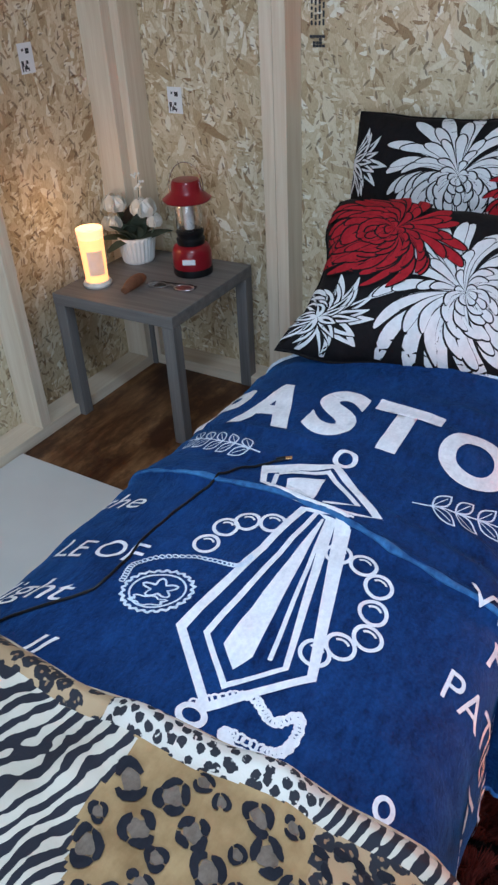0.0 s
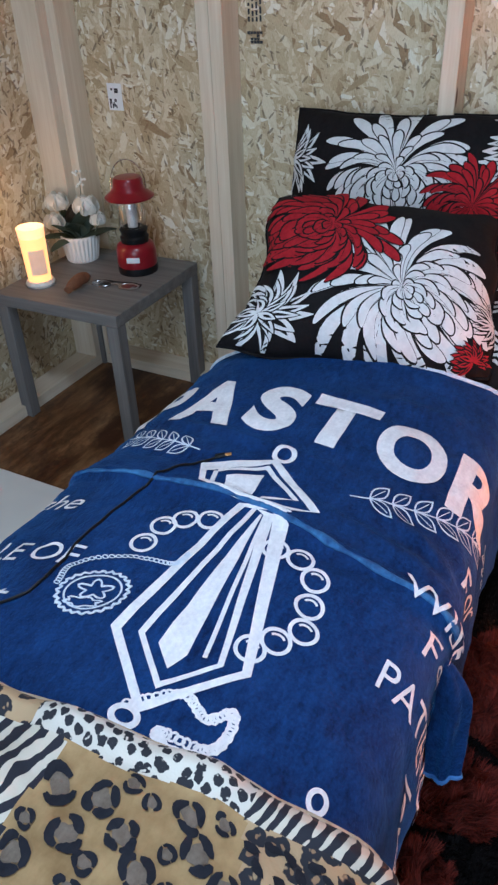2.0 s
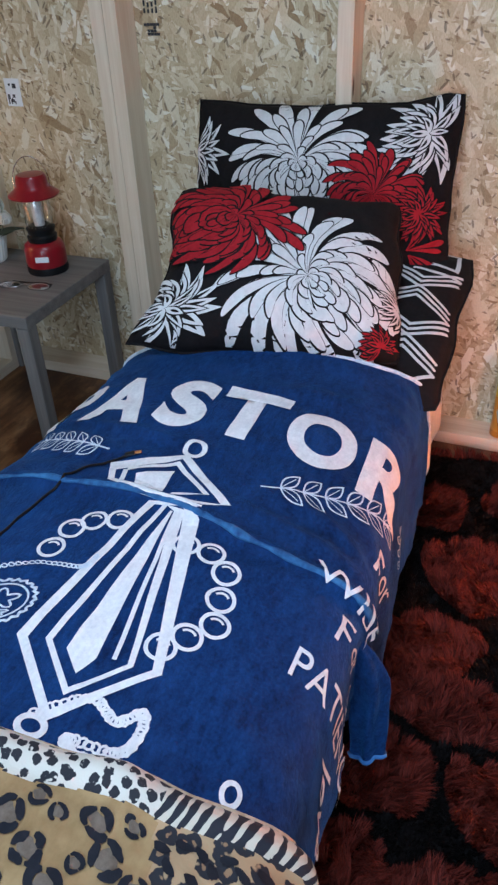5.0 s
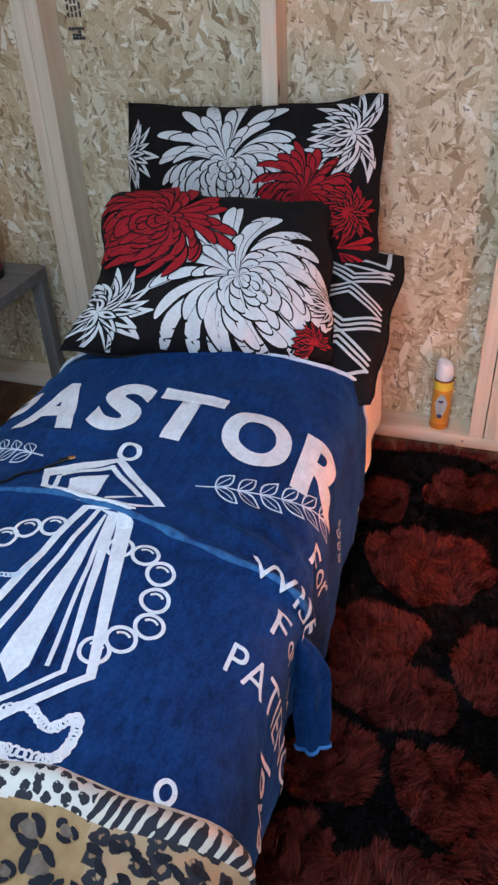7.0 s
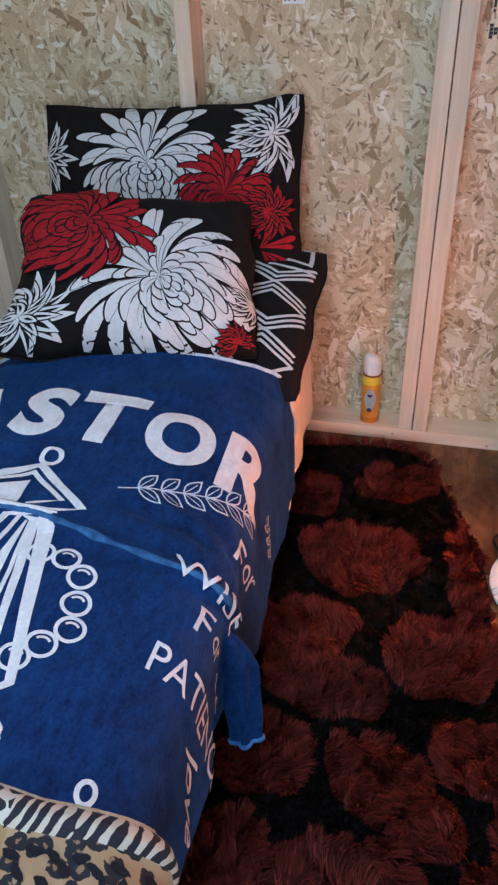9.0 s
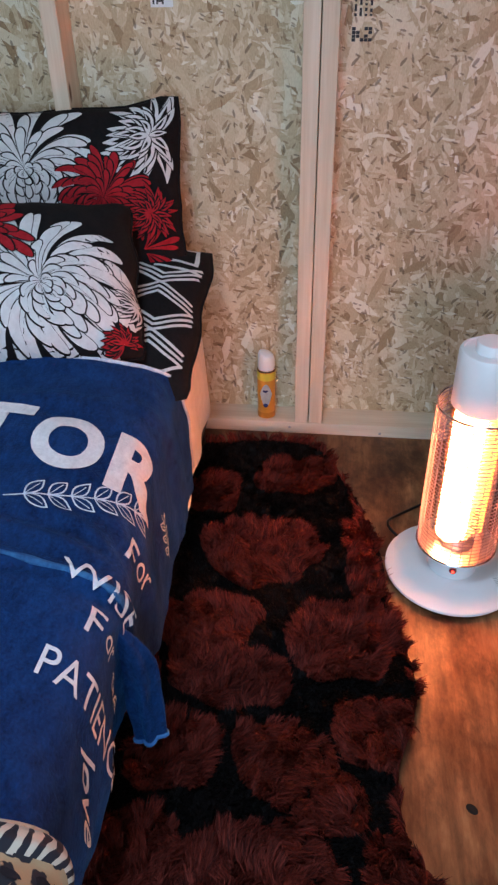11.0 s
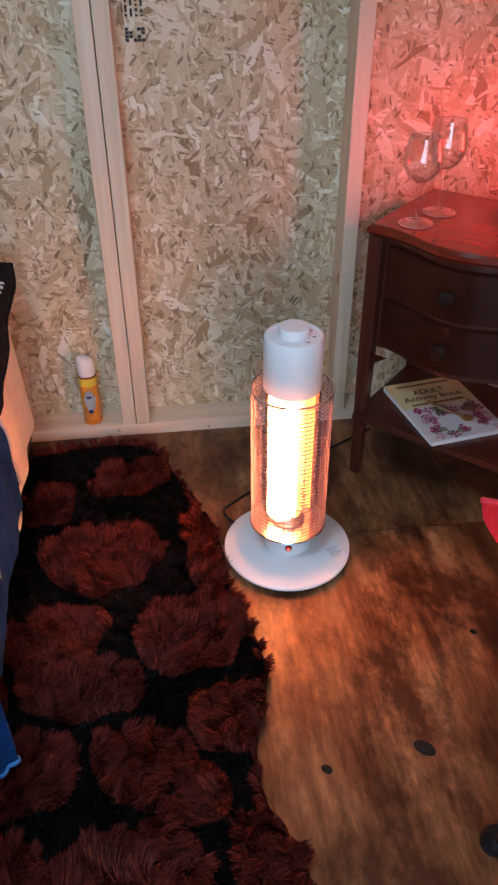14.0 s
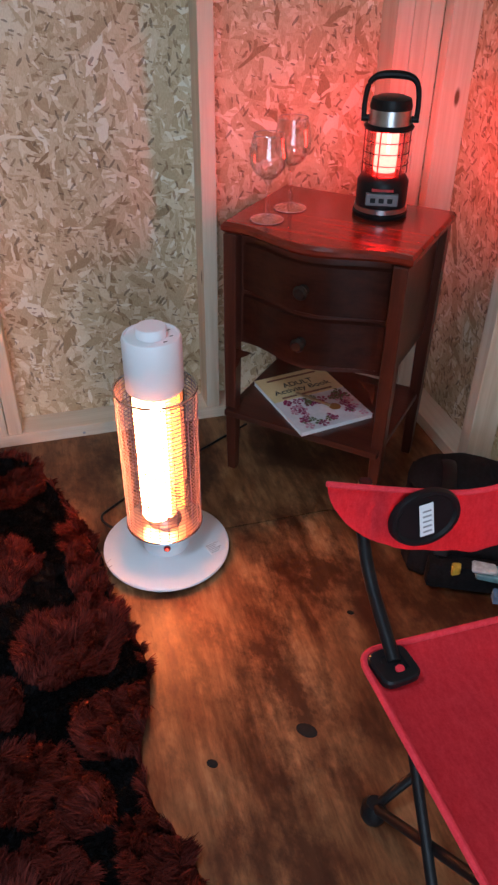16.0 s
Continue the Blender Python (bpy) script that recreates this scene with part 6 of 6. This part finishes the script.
def canvas(corners, sag, thick=0.004, n=14, name="seat", curve=0.0):
    """A sheet of canvas between four corners, sagging in its middle."""
    p = [Vector(c) for c in corners]
    bm = bmesh.new()

    def at(i, j):
        q = (p[0] * (1 - j) + p[1] * j) * (1 - i) + (p[3] * (1 - j) + p[2] * j) * i
        q = q + Vector(sag) * (4 * i * (1 - i) * 4 * j * (1 - j)) ** 0.7
        mid = (p[0] + p[1] + p[2] + p[3]) / 4
        q = q + (mid - q) * 0.07 * (abs(2 * i - 1) * abs(2 * j - 1)) ** 9
        return q + Vector((0, 0, 0.003 * noise.noise(q * 14))), (j, i)

    sheet(n, n, at, bm=bm)
    bmesh.ops.solidify(bm, geom=bm.faces[:], thickness=thick)
    return bm


SX, SY = 0.46, -0.40
seat = part("seat", canvas(((-0.002, -0.014, 0.400), (SX, -0.010, 0.400), (SX, SY, 0.405), (0.012, SY, 0.405)), (0, 0, -0.035), n=18), MAT_RED_CLOTH, chair, "red canvas seat", True)
corner_at = [Vector(c) for c in ((-0.002, -0.014, 0.401), (SX, -0.010, 0.401), (SX, SY, 0.406), (0.012, SY, 0.406))]
rim = []
for k in range(4):
    before, here, after = corner_at[k - 1], corner_at[k], corner_at[(k + 1) % 4]
    a, c = here + (before - here).normalized() * 0.032, here + (after - here).normalized() * 0.032
    rim += [a * (1 - t) ** 2 + here * 2 * t * (1 - t) + c * t * t for t in np.linspace(0, 1, 7)]
part("seat_binding", tube(rim, 0.005, n=8, closed=True), MAT_RED_CLOTH, chair, "stitched red edge")
pad = bmesh.new()
shape = [(0.038 * abs(math.cos(t)) ** 0.45 * (1 if math.cos(t) > 0 else -1), 0.034 * abs(math.sin(t)) ** 0.45 * (1 if math.sin(t) > 0 else -1)) for t in np.linspace(0, 6.28318, 41)[:-1]]
rings_at = [[pad.verts.new((x * g, y * g, z)) for x, y in shape] for z, g in ((0.401, 1.0), (0.410, 1.0), (0.4135, 0.92), (0.4135, 0.55), (0.4105, 0.5))]
for a, c in zip(rings_at, rings_at[1:]):
    for k in range(40):
        pad.faces.new((a[k], a[(k + 1) % 40], c[(k + 1) % 40], c[k]))
pad.faces.new(rings_at[0][::-1])
pad.faces.new(rings_at[-1])
bmesh.ops.transform(pad, matrix=Matrix.Translation((0.036, -0.052, 0)) @ Matrix.Rotation(0.12, 4, "Z") @ Matrix.Diagonal((0.78, 0.86, 1, 1)), verts=pad.verts)
part("corner_pad", pad, MAT_BLACK, chair, "black plastic corner pad")
part("corner_rivet", lathe([(0, 0.4145), (0.006, 0.414), (0.007, 0.411), (0, 0.411)], 14, None, (0.040, -0.062, 0)), MAT_RED_CLOTH, chair)
# backrest band on two uprights
band = [(-0.018, 0.105, 0.616), (0.05, 0.112, 0.590), (0.14, 0.118, 0.560), (0.22, 0.120, 0.540), (0.30, 0.118, 0.546), (0.44, 0.105, 0.60)]
bm = bmesh.new()
top_line = curve_through(band, 7)
rows = []
for f in np.linspace(0, 1, 8):
    rows.append([])
    for k, q in enumerate(top_line):
        t = k / (len(top_line) - 1)
        h = 0.098 + 0.017 * min(1.0, t * 5)
        rows[-1].append(bm.verts.new(q + Vector((0.058 * f**1.9 * (1 - t), -0.012 * f, -h * f + 0.004 * noise.noise(Vector((t * 9, f * 5, 1)))))))
for a, c in zip(rows, rows[1:]):
    for k in range(len(a) - 1):
        bm.faces.new((a[k], a[k + 1], c[k + 1], c[k]))
bmesh.ops.solidify(bm, geom=bm.faces[:], thickness=0.005)
part("backrest", bm, MAT_RED_CLOTH, chair, "red canvas backrest band", True)
part("backrest_binding", tube([q + Vector((0, 0, 0.001)) for q in top_line], 0.0045, n=8), MAT_RED_CLOTH, chair, "stitched red edge")
disc_at = Matrix.Translation((0.140, 0.103, 0.526)) @ Matrix.Rotation(radians(82), 4, "X") @ Matrix.Rotation(radians(2), 4, "Y")
b = lathe([(0, 0.006), (0.046, 0.006), (0.050, 0.010), (0.056, 0.010), (0.059, 0.004), (0.059, 0.0), (0, 0.0)], 40)
bmesh.ops.transform(b, matrix=disc_at @ Matrix.Diagonal((1, 0.82, 1, 1)), verts=b.verts)
part("round_patch", b, MAT_BLACK, chair, "round black patch", True)
b = boxed((-0.011, -0.030, 0.0075), (0.012, 0.026, 0.0085))
bmesh.ops.transform(b, matrix=disc_at @ Matrix.Rotation(0.12, 4, "Z"), verts=b.verts)
part("care_label", b, MAT_PAPER, chair, "white care label")
b = bmesh.new()
for k in range(5):
    box(b, (-0.006, -0.024 + 0.009 * k, 0.0086), (0.008, -0.021 + 0.009 * k, 0.0090))
bmesh.ops.transform(b, matrix=disc_at @ Matrix.Rotation(0.12, 4, "Z"), verts=b.verts)
part("label_print", b, bpy.data.materials["grey_ink"], chair)
for x0, x1 in ((0.045, 0.048), (0.42, 0.42)):
    part("back_upright", tube(curve_through([(x0 + 0.012, 0.140, 0.580), (x0 + 0.010, 0.136, 0.52), (x0 + 0.004, 0.075, 0.455), (x1 - 0.010, -0.048, 0.410)], 6), 0.010, n=12), MAT_TUBE, chair, "", True)
feet = ((0.052, -0.050), (0.42, -0.055), (0.03, -0.36), (0.42, -0.36))
tops = ((0.070, -0.02), (0.42, -0.02), (0.070, -0.37), (0.42, -0.37))
for a, c in ((0, 2), (2, 0), (1, 3), (3, 1), (0, 1), (1, 0), (2, 3), (3, 2)):
    fx, fy = feet[a]
    tx, ty = tops[c]
    part("leg", tube([(fx, fy, 0.028), (tx, ty, 0.352 if abs(fx - tx) < 0.1 else 0.33)], 0.0085, n=10), MAT_TUBE, chair, "", True)
for fx, fy in feet:
    foot = lathe([(0, 0), (0.019, 0), (0.022, 0.008), (0.021, 0.028), (0.014, 0.042), (0, 0.044)], 20, None, (fx, fy, 0))
    part("foot_cap", foot, MAT_BLACK, chair, "black foot cap", True)

# ---- black tool bag behind the chair ----
MAT_NYLON = cloth_material("black_nylon", (0.003, 0.003, 0.0035), (0.012, 0.012, 0.014), 200, 0.0015)
bag = thing("tool_bag", (1.85, -0.775, 0), "open black nylon bag with odds and ends, on plywood", "bag", -25)
b = boxed((-0.15, -0.17, 0.0), (0.15, 0.15, 0.21), 0.05)
bmesh.ops.subdivide_edges(b, edges=b.edges[:], cuts=3, use_grid_fill=True)
for v in b.verts:
    v.co += v.co.normalized() * 0.02 * noise.noise(v.co * 9)
    v.co.z = max(v.co.z, 0.0)
part("body", b, MAT_NYLON, bag, "sagging black body", True)
b = bmesh.new()
bmesh.ops.create_icosphere(b, subdivisions=4, radius=1.0)
for v in b.verts:
    v.co = Vector((0.15 * v.co.x, 0.06 + 0.10 * v.co.y, 0.222 + 0.045 * v.co.z))
    v.co += Vector((0.006, 0.006, 0.014)) * noise.noise(v.co * 16)
part("flap", b, MAT_NYLON, bag, "folded black flap", True)
part("strap", tube(curve_through([(-0.07, -0.18, 0.03), (-0.072, -0.185, 0.14), (-0.06, -0.08, 0.245), (-0.05, 0.06, 0.272), (-0.05, 0.165, 0.2)], 6), 0.018, n=10, squash=0.2), MAT_BLACK, bag, "webbing strap", True)
part("pocket", boxed((-0.10, -0.215, 0.02), (0.12, -0.165, 0.13), 0.018), MAT_NYLON, bag, "front pocket", True)
for name, lo, hi, col in (("teal_packet", (0.01, -0.235, 0.110), (0.085, -0.195, 0.134), (0.16, 0.30, 0.32)), ("yellow_tag", (-0.045, -0.225, 0.105), (-0.025, -0.205, 0.142), (0.6, 0.42, 0.05)), ("white_packet", (0.0, -0.232, 0.135), (0.06, -0.20, 0.155), (0.6, 0.65, 0.66)), ("blue_packet", (0.06, -0.245, 0.02), (0.12, -0.215, 0.06), (0.15, 0.25, 0.4))):
    b = boxed(lo, hi, 0.006)
    for v in b.verts:
        v.co += Vector((1, 1, 1)) * 0.005 * noise.noise(v.co * 50)
    part(name, b, plain(name, col, 0.35, 0, 0.3, 60), bag)
b = lathe([(0.045, 0), (0.042, 0.02), (0.03, 0.036), (0.012, 0.044), (0, 0.045)], 26)
bmesh.ops.transform(b, matrix=Matrix.Translation((0.115, -0.20, 0.085)) @ Matrix.Rotation(radians(80), 4, "X"), verts=b.verts)
part("metal_dome", b, MAT_STEEL, bag, "shiny metal dome", True)
bag.scale = (0.92, 0.92, 0.66)
